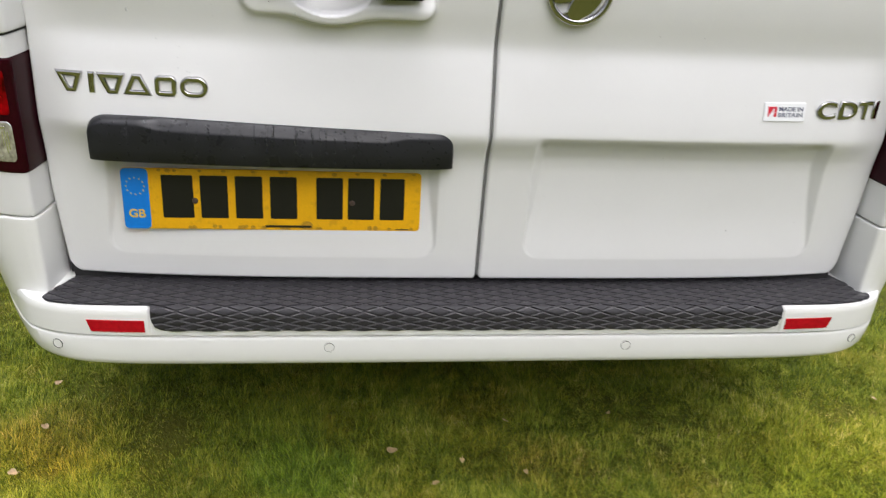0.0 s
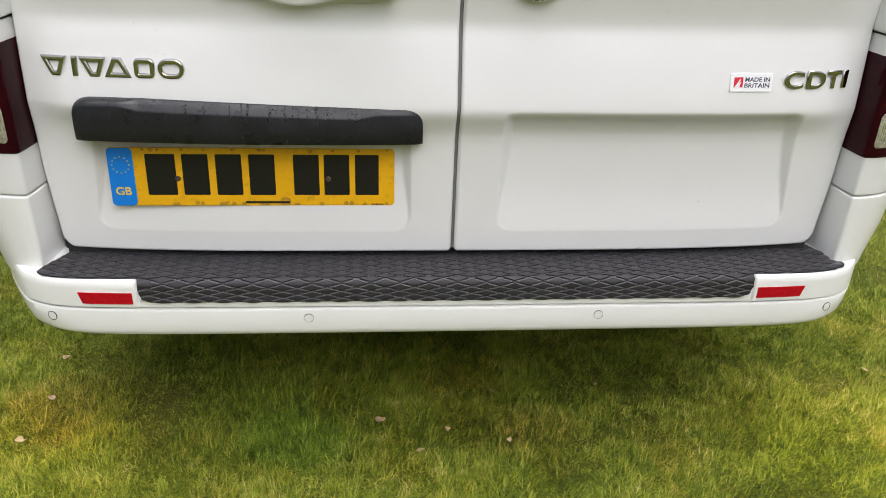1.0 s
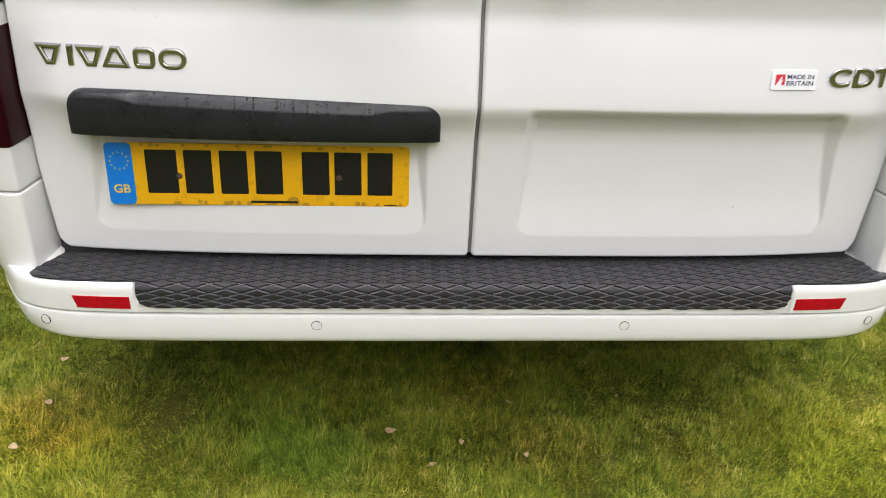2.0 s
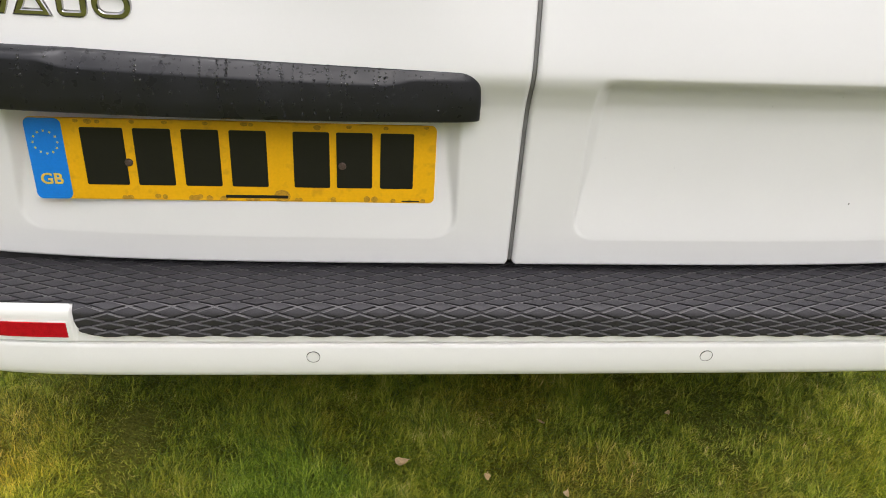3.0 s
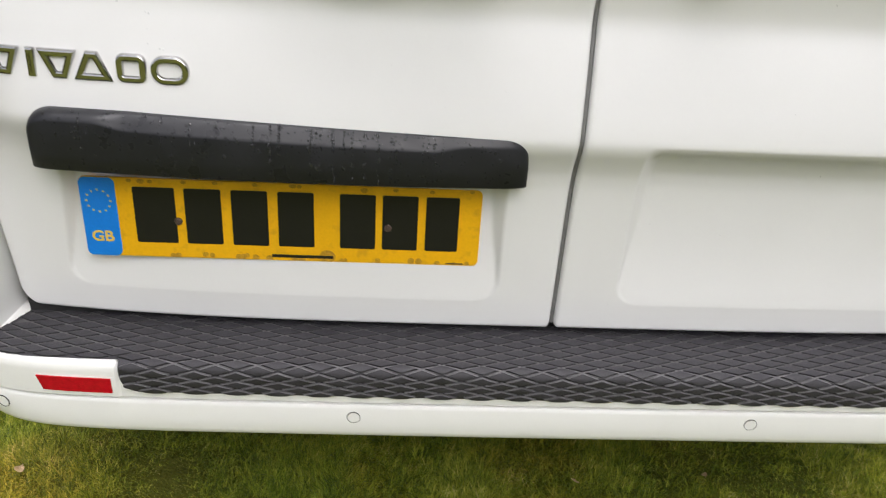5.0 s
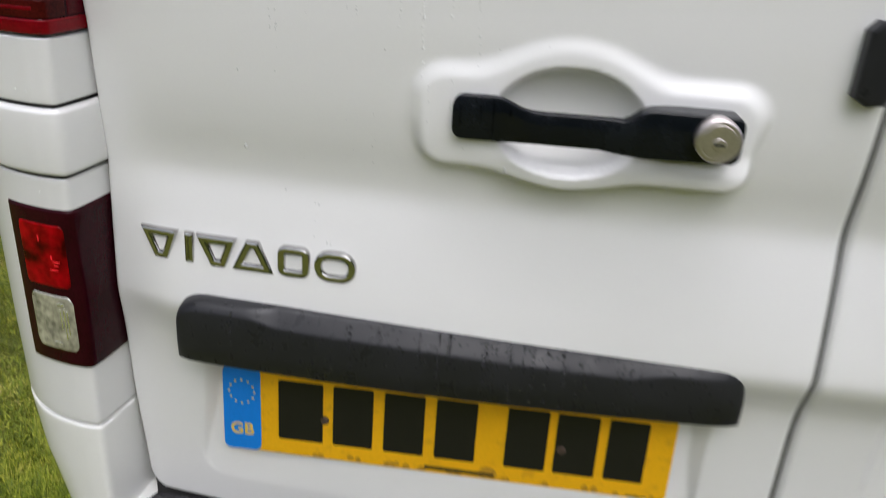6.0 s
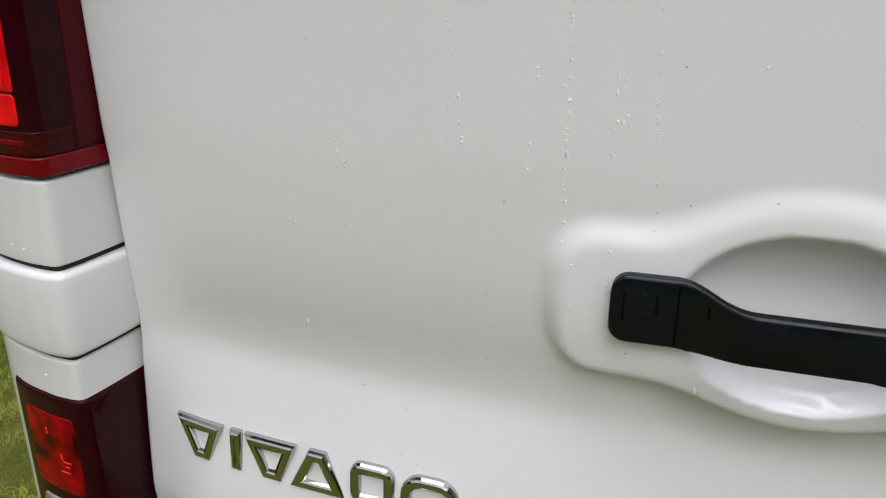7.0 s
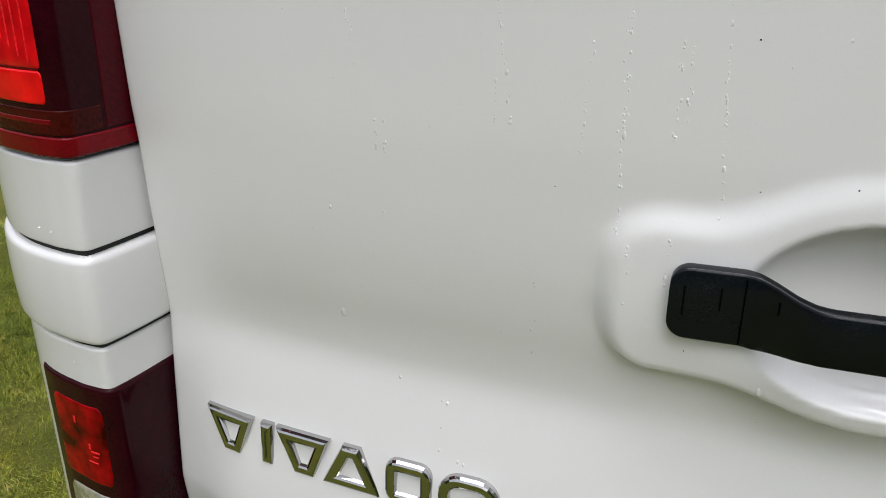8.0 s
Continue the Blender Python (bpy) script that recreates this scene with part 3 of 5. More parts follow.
def plan_at(s, z, out=0.0):
    """A point on the rear corner's outer skin, s metres round it from the door gap, at height z; out: how far it stands proud."""
    x, y = np.interp(s, PLAN_S, PLAN[:, 0]), np.interp(s, PLAN_S, PLAN[:, 1])
    x2, y2 = np.interp(s + 0.004, PLAN_S, PLAN[:, 0]), np.interp(s + 0.004, PLAN_S, PLAN[:, 1])
    x1, y1 = np.interp(s - 0.004, PLAN_S, PLAN[:, 0]), np.interp(s - 0.004, PLAN_S, PLAN[:, 1])
    tx, ty = x2 - x1, y2 - y1
    n = np.maximum(np.hypot(tx, ty), 1e-9)
    nx, ny = ty / n, -tx / n
    w = np.clip((x - 0.762) / 0.19, 0, 1)
    draw = np.interp(z, [0.40, 0.46, 0.53, 0.60, 0.72, 0.90, 1.2, 1.6, 1.95], [0.056, 0.042, 0.020, 0.010, 0.006, 0.004, 0.0, 0.02, 0.10])
    lean = np.interp(z, [0.4, 1.0, 1.2, 1.6, 1.95], [0.0, 0.0, 0.002, 0.012, 0.045])
    return x + nx * out - draw * w, y + ny * out + lean + 0.25 * draw * w


def s_of_x(x):
    """s where the skin, behind the ridge, reaches |x|."""
    k = int(np.argmin(PLAN[:120, 1]))
    return float(np.interp(x, PLAN[k:, 0], PLAN_S[k:]))


def skin(name, sign, s0, s1, z0, z1, out, mat, parent, label="", roll=0.006, back=0.012, step_s=0.003, step_z=0.006, bulge=0.0, rc=0.0):
    """A curved panel on the rear corner with rolled edges and a rim that goes back."""
    ns, nz = max(6, int((s1 - s0) / step_s)), max(6, int((z1 - z0) / step_z))
    def ease(n, length):
        near = min(roll, length / 3)
        a = np.linspace(0, 1, 5)[:-1] * near
        mid = np.linspace(near, length - near, max(3, n))
        return np.concatenate([a, mid, length - a[::-1]])
    ss, zz = s0 + ease(ns, s1 - s0), z0 + ease(nz, z1 - z0)
    S, Z = np.meshgrid(ss, zz)
    near = np.clip(rc - np.minimum(Z - z0, z1 - Z), 0, rc)
    inset = rc - np.sqrt(np.maximum(rc * rc - near * near, 0))
    S = s0 + inset + (S - s0) * (s1 - s0 - 2 * inset) / (s1 - s0)
    d = np.minimum(np.minimum(S - s0 - inset, s1 - inset - S), np.minimum(Z - z0, z1 - Z))
    e = np.clip(roll - d, 0, roll)
    drop = roll - np.sqrt(np.maximum(roll * roll - e * e, 0))
    crown = bulge * np.sin(np.clip((Z - z0) / (z1 - z0), 0, 1) * math.pi)
    X, Y = plan_at(S, Z, out - drop + crown)
    verts = np.stack([sign * X + (WIDER if sign > 0 else 0), Y, Z], -1).reshape(-1, 3)
    rows, cols = X.shape
    faces = grid_faces(rows, cols, flip=sign < 0)
    Xb, Yb = plan_at(S, Z, out - roll - back)
    Vb = np.stack([sign * Xb + (WIDER if sign > 0 else 0), Yb, Z], -1).reshape(-1, 3)
    loop = [c for c in range(cols)] + [r * cols + cols - 1 for r in range(1, rows)] + [(rows - 1) * cols + c for c in range(cols - 2, -1, -1)] + [r * cols for r in range(rows - 2, 0, -1)]
    n0 = len(verts)
    verts = np.vstack([verts, Vb[loop]])
    for k in range(len(loop)):
        a, b = loop[k], loop[(k + 1) % len(loop)]
        f = (a, n0 + k, n0 + (k + 1) % len(loop), b)
        faces.append(f if sign > 0 else f[::-1])
    return attach(mesh_object(name, verts, faces, mat), parent, label)


S_END = float(PLAN_S[-1])
for sign in (-1, 1):
    s_lamp = s_of_x(0.850)
    skin("corner_panel", sign, 0.0, S_END, 0.609, 0.9085, 0.0, WHITE, van, "white body panel round the lower rear lamp", roll=0.003)
    skin("hinge_cover", sign, 0.004, s_of_x(0.908), 0.9125, 0.981, 0.0045, WHITE, van, "rounded white door hinge cover", roll=0.0055, back=0.02, bulge=0.0012, rc=0.004)
    skin("corner_panel", sign, 0.0, S_END, 0.985, 1.0490, 0.001, WHITE, van, "white body panel above the hinge cover", roll=0.0028)
    skin("corner_panel", sign, s_of_x(0.915), S_END, 1.0490, 1.62, 0.0, WHITE, van, "white body side beside the tall rear lamp", roll=0.002)
    skin("corner_panel", sign, 0.0, S_END, 1.62, 1.90, 0.0, WHITE, van, "white body corner above the rear lamp", roll=0.004)
    # the skin behind the hinge cover
    skin("hinge_recess", sign, 0.0, s_of_x(0.900), 0.9065, 0.987, -0.0030, JAMB, van, "dark recess behind the hinge cover", roll=0.001)
    skin("corner_panel", sign, s_of_x(0.9005), S_END, 0.9065, 0.987, -0.006, WHITE, van, "white body side behind the hinge cover", roll=0.002)
    # lower lamp
    low = skin("tail_lamp", sign, 0.0, s_lamp, 0.686, 0.8765, 0.0025, LAMP_DARK, van, "lower rear lamp with smoked dark red cover", roll=0.005)
    a, b = s_of_x(0.7750), s_of_x(0.836)
    skin("red_lens", sign, a, b, 0.7845, 0.8590, 0.0034, LAMP_DEEP, low, "deep red lens with bright facets", roll=0.003, back=0.002, rc=0.008, step_z=0.002)
    skin("clear_lens", sign, a, b, 0.7055, 0.7765, 0.0034, LAMP_CLEAR, low, "clear reversing lamp lens with faceted reflector", roll=0.004, back=0.002, rc=0.012, step_z=0.002)
    # upper lamp
    high = skin("tail_lamp", sign, 0.0, s_of_x(0.915), 1.0505, 1.62, 0.0025, LAMP_DARK, van, "tall upper rear lamp with smoked dark red cover", roll=0.003)
    skin("lamp_band", sign, 0.006, s_of_x(0.912), 1.0520, 1.0660, 0.0036, LAMP_MAROON, high, "dark red band along the lamp's lower rim", roll=0.002, back=0.002)
    skin("lamp_band", sign, 0.036, 0.062, 1.0665, 1.60, 0.0030, LAMP_EDGE, high, "dark red strip along the lamp's door side", roll=0.002, back=0.002)
    skin("lamp_band", sign, 0.064, s_of_x(0.912), 1.0668, 1.0835, 0.0030, LAMP_GLOOM, high, "dark brown-red floor of the lamp", roll=0.001, back=0.002)
    skin("red_lens", sign, s_of_x(0.7785), s_of_x(0.90), 1.0865, 1.1088, 0.0036, LAMP_RED, high, "bright red lower edge of the lens", roll=0.002, back=0.002, rc=0.004, step_z=0.002)
    skin("lens_step", sign, s_of_x(0.7800), s_of_x(0.90), 1.1076, 1.1104, 0.0026, LAMP_MAROON, high, "dark red step across the lens", roll=0.001, back=0.002)
    skin("red_lens", sign, s_of_x(0.7786), s_of_x(0.90), 1.1096, 1.30, 0.0036, LAMP_INNER, high, "red lens with fine upright ribs", roll=0.002, back=0.002, rc=0.002, step_z=0.003)
    skin("lamp_band", sign, s_of_x(0.7725), s_of_x(0.90), 1.0735, 1.0775, 0.0034, LAMP_MAROON, high, "thin dark red line", roll=0.001, back=0.002)
    for k in range(4):
        sk = s_of_x(0.786 + 0.0075 * k)
        skin("lens_rib", sign, sk, sk + 0.0009, 1.1125 + 0.005 * k, 1.28, 0.0044, LAMP_FACET, high, roll=0.0006, back=0.001, step_z=0.03)
    # upright facets of the reversing lamp's reflector
    for fx, fz, w, h in ((0.7860, 0.722, 0.0022, 0.030), (0.7900, 0.716, 0.0018, 0.038), (0.7945, 0.728, 0.0014, 0.024), (0.7990, 0.709, 0.0100, 0.0014), (0.7900, 0.757, 0.0080, 0.0040)):
        fs = s_of_x(fx)
        skin("lens_facet", sign, fs, fs + w, fz + 0.0065, fz + 0.0065 + h, 0.0042, STEEL_BRIGHT, low, "bright mirror facet", roll=0.0005, back=0.001)
    # facets of the lower red lens, their glints painted as lighter red strips
    for fx, fz, w, h in ((0.7870, 0.8085, 0.0085, 0.0016), (0.7890, 0.8045, 0.0050, 0.0012), (0.7955, 0.8110, 0.0016, 0.0050), (0.8090, 0.8310, 0.0018, 0.0060), (0.7900, 0.7990, 0.0100, 0.0010)):
        fs = s_of_x(fx)
        skin("lens_facet", sign, fs, fs + w, fz + 0.007, fz + 0.007 + h, 0.0040, LAMP_FACET, low, "bright red facet with its glint painted in", roll=0.0005, back=0.001)
    # corner of the bumper that rises to the panel's joint
    skin("bumper_ear", sign, 0.0, S_END, 0.44, 0.606, 0.0005, BUMPER_WHITE, van, "white rear corner rising from the bumper", roll=0.004)


# ---- bumper ----
BPLAN = smooth_curve([(0.0, 1.2065), (0.20, 1.2068), (0.40, 1.2075), (0.55, 1.209), (0.65, 1.2125), (0.705, 1.2175), (0.755, 1.2285), (0.797, 1.250), (0.8225, 1.277),
                      (0.846, 1.312), (0.875, 1.36), (0.903, 1.42), (0.920, 1.50), (0.930, 1.70)], 241)


def bumper():
    """Swept section: flat step on top, grooved face, turned-in lower lip."""
    prof = [(0.055, 0.356), (0.022, 0.3475), (0.0100, 0.3470), (0.0048, 0.3520), (0.0030, 0.359), (0.0032, 0.378), (0.0042, 0.398), (0.0048, 0.4010), (0.0062, 0.4036), (0.0140, 0.4044),
            (0.0140, 0.4074), (0.0060, 0.4090), (0.0078, 0.440), (0.010, 0.450), (0.014, 0.4555), (0.021, 0.4585), (0.05, 0.459), (0.09, 0.460), (0.135, 0.461)]
    corner = [(0.055, 0.356), (0.022, 0.3475), (0.0100, 0.3470), (0.0048, 0.3520), (0.0030, 0.359), (0.0032, 0.378), (0.0038, 0.398), (0.0042, 0.4020), (0.0056, 0.4046), (0.0130, 0.4054),
              (0.0130, 0.4084), (0.0036, 0.4100), (0.0038, 0.448), (0.0045, 0.4575), (0.0070, 0.4620), (0.012, 0.4638), (0.05, 0.464), (0.09, 0.464), (0.135, 0.464)]
    path = np.vstack([BPLAN[::-1] * np.array([-1, 1]), BPLAN[1:]])
    # extra rows where the pocket for the mat ends
    extra = []
    for x in (-0.5905, -0.5885, -0.5865, -0.5845, 0.5845, 0.5865, 0.5885, 0.5905):
        extra.append((x, float(np.interp(abs(x), BPLAN[:, 0], BPLAN[:, 1]))))
    mid = np.array(sorted(list(map(tuple, path[np.abs(path[:, 0]) < 0.80])) + extra))
    left, right = path[path[:, 0] <= -0.80], path[path[:, 0] >= 0.80]
    path = np.vstack([left, mid, right])
    t = np.gradient(path, axis=0)
    t /= np.linalg.norm(t, axis=1)[:, None]
    nrm = np.stack([-t[:, 1], t[:, 0]], 1)
    verts = []
    for (x, y), n in zip(path, nrm):
        w = float(smoothstep(0.5855, 0.5895, abs(x)))
        tuck = 0.012 * float(smoothstep(0.70, 0.84, abs(x)))
        for (d0, z0), (d1, z1) in zip(prof, corner):
            d, z = d0 * (1 - w) + d1 * w, z0 * (1 - w) + z1 * w
            d += tuck * max(0.0, (0.40 - z) / 0.055) ** 1.5 if z < 0.40 and d < 0.05 else 0.0
            rise = 0.004 * float(smoothstep(0.60, 0.84, abs(x))) if z < 0.40 else 0.0
            verts.append((x + n[0] * d + (WIDER * float(smoothstep(0.60, 0.74, x)) if x > 0 else 0.0), y + n[1] * d, z + rise))
    ob = mesh_object("bumper", verts, grid_faces(len(path), len(prof), flip=True), BUMPER_WHITE)
    sharp_by_angle(ob, 40)
    return attach(ob, van, "white painted rear bumper with a flat step")


bump = bumper()


def bumper_point(x, z, out):
    y = float(np.interp(abs(x), BPLAN[:, 0], BPLAN[:, 1]))
    y2 = float(np.interp(abs(x) + 0.004, BPLAN[:, 0], BPLAN[:, 1]))
    a = math.atan2(y2 - y, 0.004) * (1 if x > 0 else -1)
    return Vector((x + math.sin(a) * out, y - math.cos(a) * out, z)), a


for sx in (-0.752, -0.2765, 0.282, 0.752):
    p, a = bumper_point(sx, 0.3845, -0.0026)
    bm = bmesh.new()
    ring(bm, 0, 0, 0, 0.0086, 0.0094, 0.004)
    ob = part("parking_sensor", bm, SENSOR_RING, bump, "round parking sensor flush in the bumper", smooth=True)
    if sx > 0.5:
        p.x += WIDER
    ob.matrix_basis = Matrix.Translation(p) @ Matrix.Rotation(a, 4, "Z")
    bm = bmesh.new()
    disc(bm, 0, 0.0004, 0, 0.0085, 0.004, bevel=0.0006)
    ob = part("parking_sensor", bm, BUMPER_WHITE, bump, "round white parking sensor face")
    ob.matrix_basis = Matrix.Translation(p) @ Matrix.Rotation(a, 4, "Z")

for sign in (-1, 1):
    x0, x1 = 0.5955, 0.6935
    # pocket round the reflector
    for (za, zb, out, dep, mat, nm, lab, grow) in ((0.4150, 0.4420, -0.0034, 0.008, BUMPER_WHITE, "reflector_rim", "white pocket round the reflector", 0.002),
                                                   (0.4172, 0.4402, -0.0018, 0.010, REFLECTOR, "reflector", "red rear reflector", 0.0)):
        bm = bmesh.new()
        rows = []
        for x in np.linspace(x0 - grow, x1 + grow, 18):
            p, a = bumper_point(sign * x, 0, out)
            q, a = bumper_point(sign * x, 0, out - dep)
            slant = sign * 0.0065 * max(0.0, (x - 0.64) / 0.055)
            rows.append([bm.verts.new((q.x - slant, q.y, za)), bm.verts.new((p.x - slant, p.y, za)), bm.verts.new((p.x, p.y, zb)), bm.verts.new((q.x, q.y, zb))])
        for r0, r1 in zip(rows, rows[1:]):
            for k in range(4):
                bm.faces.new((r0[k], r0[(k + 1) % 4], r1[(k + 1) % 4], r1[k]))
        bm.faces.new(rows[0])
        bm.faces.new(rows[-1][::-1])
        part(nm, bm, mat, bump, lab)


# ---- rubber step mat with moulded diamonds ----
def mat_point(x, v, up):
    """A point of the mat: v metres from its rear edge, over the step and down its front."""
    yf = float(np.interp(abs(x), BPLAN[:, 0], BPLAN[:, 1])) - 1.2065
    top, r = 0.1115, 0.012
    y0 = 1.3360 + yf * 0.6
    if v <= top:
        return (x, y0 - v, 0.4645 + up)
    a = (v - top) / r
    if a <= math.pi / 2:
        return (x, y0 - top - (r + up) * math.sin(a), 0.4645 - r + (r + up) * math.cos(a))
    return (x, y0 - top - r - up, 0.4645 - r - (a - math.pi / 2) * r)


MAT_V = 0.1115 + 0.012 * math.pi / 2 + 0.033


def mat_inside(x, v):
    """How far (x, v) lies inside the mat's outline, roughly."""
    ax = abs(x)
    if ax <= 0.584:
        d = MAT_V - v
        c = (ax - 0.560, v - (MAT_V - 0.024))
        if c[0] > 0 and c[1] > 0:
            d = min(d, 0.024 - math.hypot(*c))
        elif v > 0.112:
            d = min(d, 0.584 - ax)
        return min(d, v)
    side = 0.776 + (0.020 if x > 0 else 0.0) - 0.42 * (0.10 - v) * (1 if v < 0.10 else 0.0)
    front = 0.1145 - 0.007 * max(0.0, (ax - 0.70) / 0.085) ** 2
    cx, cv = ax - (side - 0.02), v - (front - 0.02)
    d = min(side - ax, front - v, v)
    if cx > 0 and cv > 0:
        d = min(d, 0.02 - math.hypot(cx, cv))
    return d


def step_mat():
    pu, pv = 0.0543, 0.0194
    verts, faces = [], []
    # thin sheet under the diamonds
    us = np.concatenate([np.linspace(-0.80, -0.595, 160), np.linspace(-0.594, -0.556, 56), np.linspace(-0.555, 0.555, 200), np.linspace(0.556, 0.594, 56), np.linspace(0.595, 0.80, 160)])
    vs = np.concatenate([np.linspace(0, 0.112, 46), np.linspace(0.113, MAT_V, 60)])
    index, floor_kinds, walls = {}, [], []
    def vid(i, j):
        if (i, j) not in index:
            index[i, j] = len(verts)
            verts.append(mat_point(us[i], vs[j], 0.0006))
        return index[i, j]
    for i in range(len(us) - 1):
        for j in range(len(vs) - 1):
            if mat_inside((us[i] + us[i + 1]) / 2, (vs[j] + vs[j + 1]) / 2) > 0.0:
                faces.append((vid(i, j), vid(i + 1, j), vid(i + 1, j + 1), vid(i, j + 1)))
                inside = mat_inside((us[i] + us[i + 1]) / 2, (vs[j] + vs[j + 1]) / 2) > 0.007 and (abs(us[i]) < 0.56 or vs[j] < 0.104)
                # groove floor over the bend takes the painted lit tone
                floor_kinds.append((3 if 0.106 < vs[j] < 0.124 else 1 if vs[j] < 0.124 else 0) if inside else 0)
    sheet = len(faces)
    # raised diamonds; the pattern is drawn closer over the front
    def v_of(w):
        return w if w < 0.1115 else 0.1115 + (w - 0.1115) * 0.72
    def diamond(cu, cv):
        hu, hv = pu / 2, pv / 2
        k = len(verts)
        front = v_of(cv) > 0.113
        corners = [(1, 0), (0, 1), (-1, 0), (0, -1)]
        ringed = []
        for q in range(4):
            a, b = corners[q], corners[(q + 1) % 4]
            for m in range(4):
                f = m / 4
                ringed.append((a[0] * (1 - f) + b[0] * f, a[1] * (1 - f) + b[1] * f))
        shrink = ((0.850, 0.0004), (0.800, 0.0018), (0.72, 0.0025), (0.50, 0.0026)) if front else ((0.826, 0.0004), (0.806, 0.0019), (0.765, 0.0025), (0.55, 0.0027))
        for sc, up in shrink:
            for a, b in ringed:
                u, v = cu + a * hu * sc, v_of(cv + b * hv * sc)
                f = 1.0
                while f > 0.05 and mat_inside(cu + (u - cu) * f, v_of(cv) + (v - v_of(cv)) * f) < 0.0008 * (1.3 - sc):
                    f -= 0.06
                u, v = cu + (u - cu) * f, v_of(cv) + (v - v_of(cv)) * f
                verts.append(mat_point(u, min(max(v, 0.0), MAT_V), up * (1 + 0.8 * float(smoothstep(0.108, 0.122, v)))))
        m = len(ringed)
        for ring_k in range(len(shrink) - 1):
            for q in range(m):
                # light on the front's upper edges is painted pale, shade on other walls dark
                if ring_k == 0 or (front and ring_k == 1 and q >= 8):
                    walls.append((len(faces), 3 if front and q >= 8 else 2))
                faces.append((k + ring_k * m + q, k + ring_k * m + (q + 1) % m, k + (ring_k + 1) * m + (q + 1) % m, k + (ring_k + 1) * m + q))
        faces.append(tuple(k + (len(shrink) - 1) * m + q for q in range(m)))
    row = 0
    v = 0.004
    while v_of(v) < MAT_V:
        u = -0.8651 + (pu / 2 if row % 2 else 0.0)
        while u < 0.84:
            if mat_inside(u, v_of(v)) > 0.002:
                diamond(u, v)
            u += pu
        v += pv / 2
        row += 1
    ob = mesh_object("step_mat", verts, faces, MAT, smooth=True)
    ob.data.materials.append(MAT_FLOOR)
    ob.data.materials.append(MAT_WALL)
    ob.data.materials.append(MAT_LIT)
    kinds = [floor_kinds[k] if k < sheet else 0 for k in range(len(faces))]
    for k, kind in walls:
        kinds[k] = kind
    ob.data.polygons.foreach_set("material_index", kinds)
    bm = bmesh.new()
    bm.from_mesh(ob.data)
    bmesh.ops.remove_doubles(bm, verts=bm.verts, dist=0.0003)
    bm.to_mesh(ob.data)
    bm.free()
    sharp_by_angle(ob, 28)
    return attach(ob, bump, "dark grey rubber mat with moulded diamond tread")


step_mat()


# ---- number plate and the black bar over it ----
PY = 1.3095
bm = bmesh.new()
slab(bm, rounded(-0.634, -0.114, 0.5725, 0.6835, 0.008), PY, PY + 0.003, 0.0006)
plate = part("number_plate", bm, YELLOW, van, "yellow rear number plate with a blue band")
bm = bmesh.new()
slab(bm, [p for p in rounded(-0.6336, -0.5885, 0.5729, 0.6831, 0.008) if True], PY - 0.0006, PY + 0.001)
band = part("blue_band", bm, BLUE, plate, "blue band with a ring of yellow stars")
for cx, w in ((-0.5405, 0.053), (-0.4785, 0.047), (-0.4185, 0.047), (-0.3585, 0.047), (-0.2775, 0.047), (-0.2215, 0.047), (-0.1655, 0.044)):
    bm = bmesh.new()
    slab(bm, rounded(cx - w / 2, cx + w / 2, 0.594, 0.672, 0.002, 2), PY - 0.0008, PY + 0.001)
    part("bar", bm, BLACK, plate, "plain black bar")
for cx, cz, w, h in ((-0.351, 0.5795, 0.082, 0.0040), (-0.146, 0.5755, 0.024, 0.0016)):
    bm = bmesh.new()
    slab(bm, rounded(cx - w / 2, cx + w / 2, cz - h / 2, cz + h / 2, 0.0005, 2), PY - 0.0008, PY + 0.001)
    part("bar", bm, BLACK, plate, "small plain dark bar")
lettering("band_letters", "GB", -0.6250, PY - 0.0005, 0.5935, 0.028, 0.0155, 0.0006, GOLD, plate, bold=0.02, label="yellow GB letters")
for k in range(12):
    a = 2 * math.pi * k / 12
    bm = bmesh.new()
    star = [(-0.611 + 0.0152 * math.cos(a) + (0.0019 if j % 2 else 0.0009) * math.sin(math.pi * j / 5),
             0.6510 + 0.0152 * math.sin(a) + (0.0019 if j % 2 else 0.0009) * math.cos(math.pi * j / 5)) for j in range(10)]
    slab(bm, star, PY - 0.0010, PY)
    part("star", bm, GOLD, plate)
for cx in (-0.5115, -0.2375):
    bm = bmesh.new()
    disc(bm, cx, PY - 0.003, 0.6255, 0.0052, 0.004, bevel=0.0018)
    part("screw", bm, SCREW, plate, "rusty plate screw")
rs = random.Random(5)
for k in range(26):
    cx, cz = rs.uniform(-0.58, -0.122), 0.5742 + abs(rs.gauss(0, 0.0022))
    r = rs.choice((0.003, 0.0035, 0.0045)) if k else 0.0105
    if k == 0:
        cx, cz = -0.318, 0.5795
    bm = bmesh.new()
    top = PY - 0.0003 - 0.00001 * k
    slab(bm, [(cx + r * math.cos(2 * math.pi * j / 14) * rs.uniform(0.9, 1.1), max(0.5732, cz + r * math.sin(2 * math.pi * j / 14))) for j in range(14)], top, top + 0.0002)
    part("water_mark", bm, STAIN, plate, "brown dried water mark")


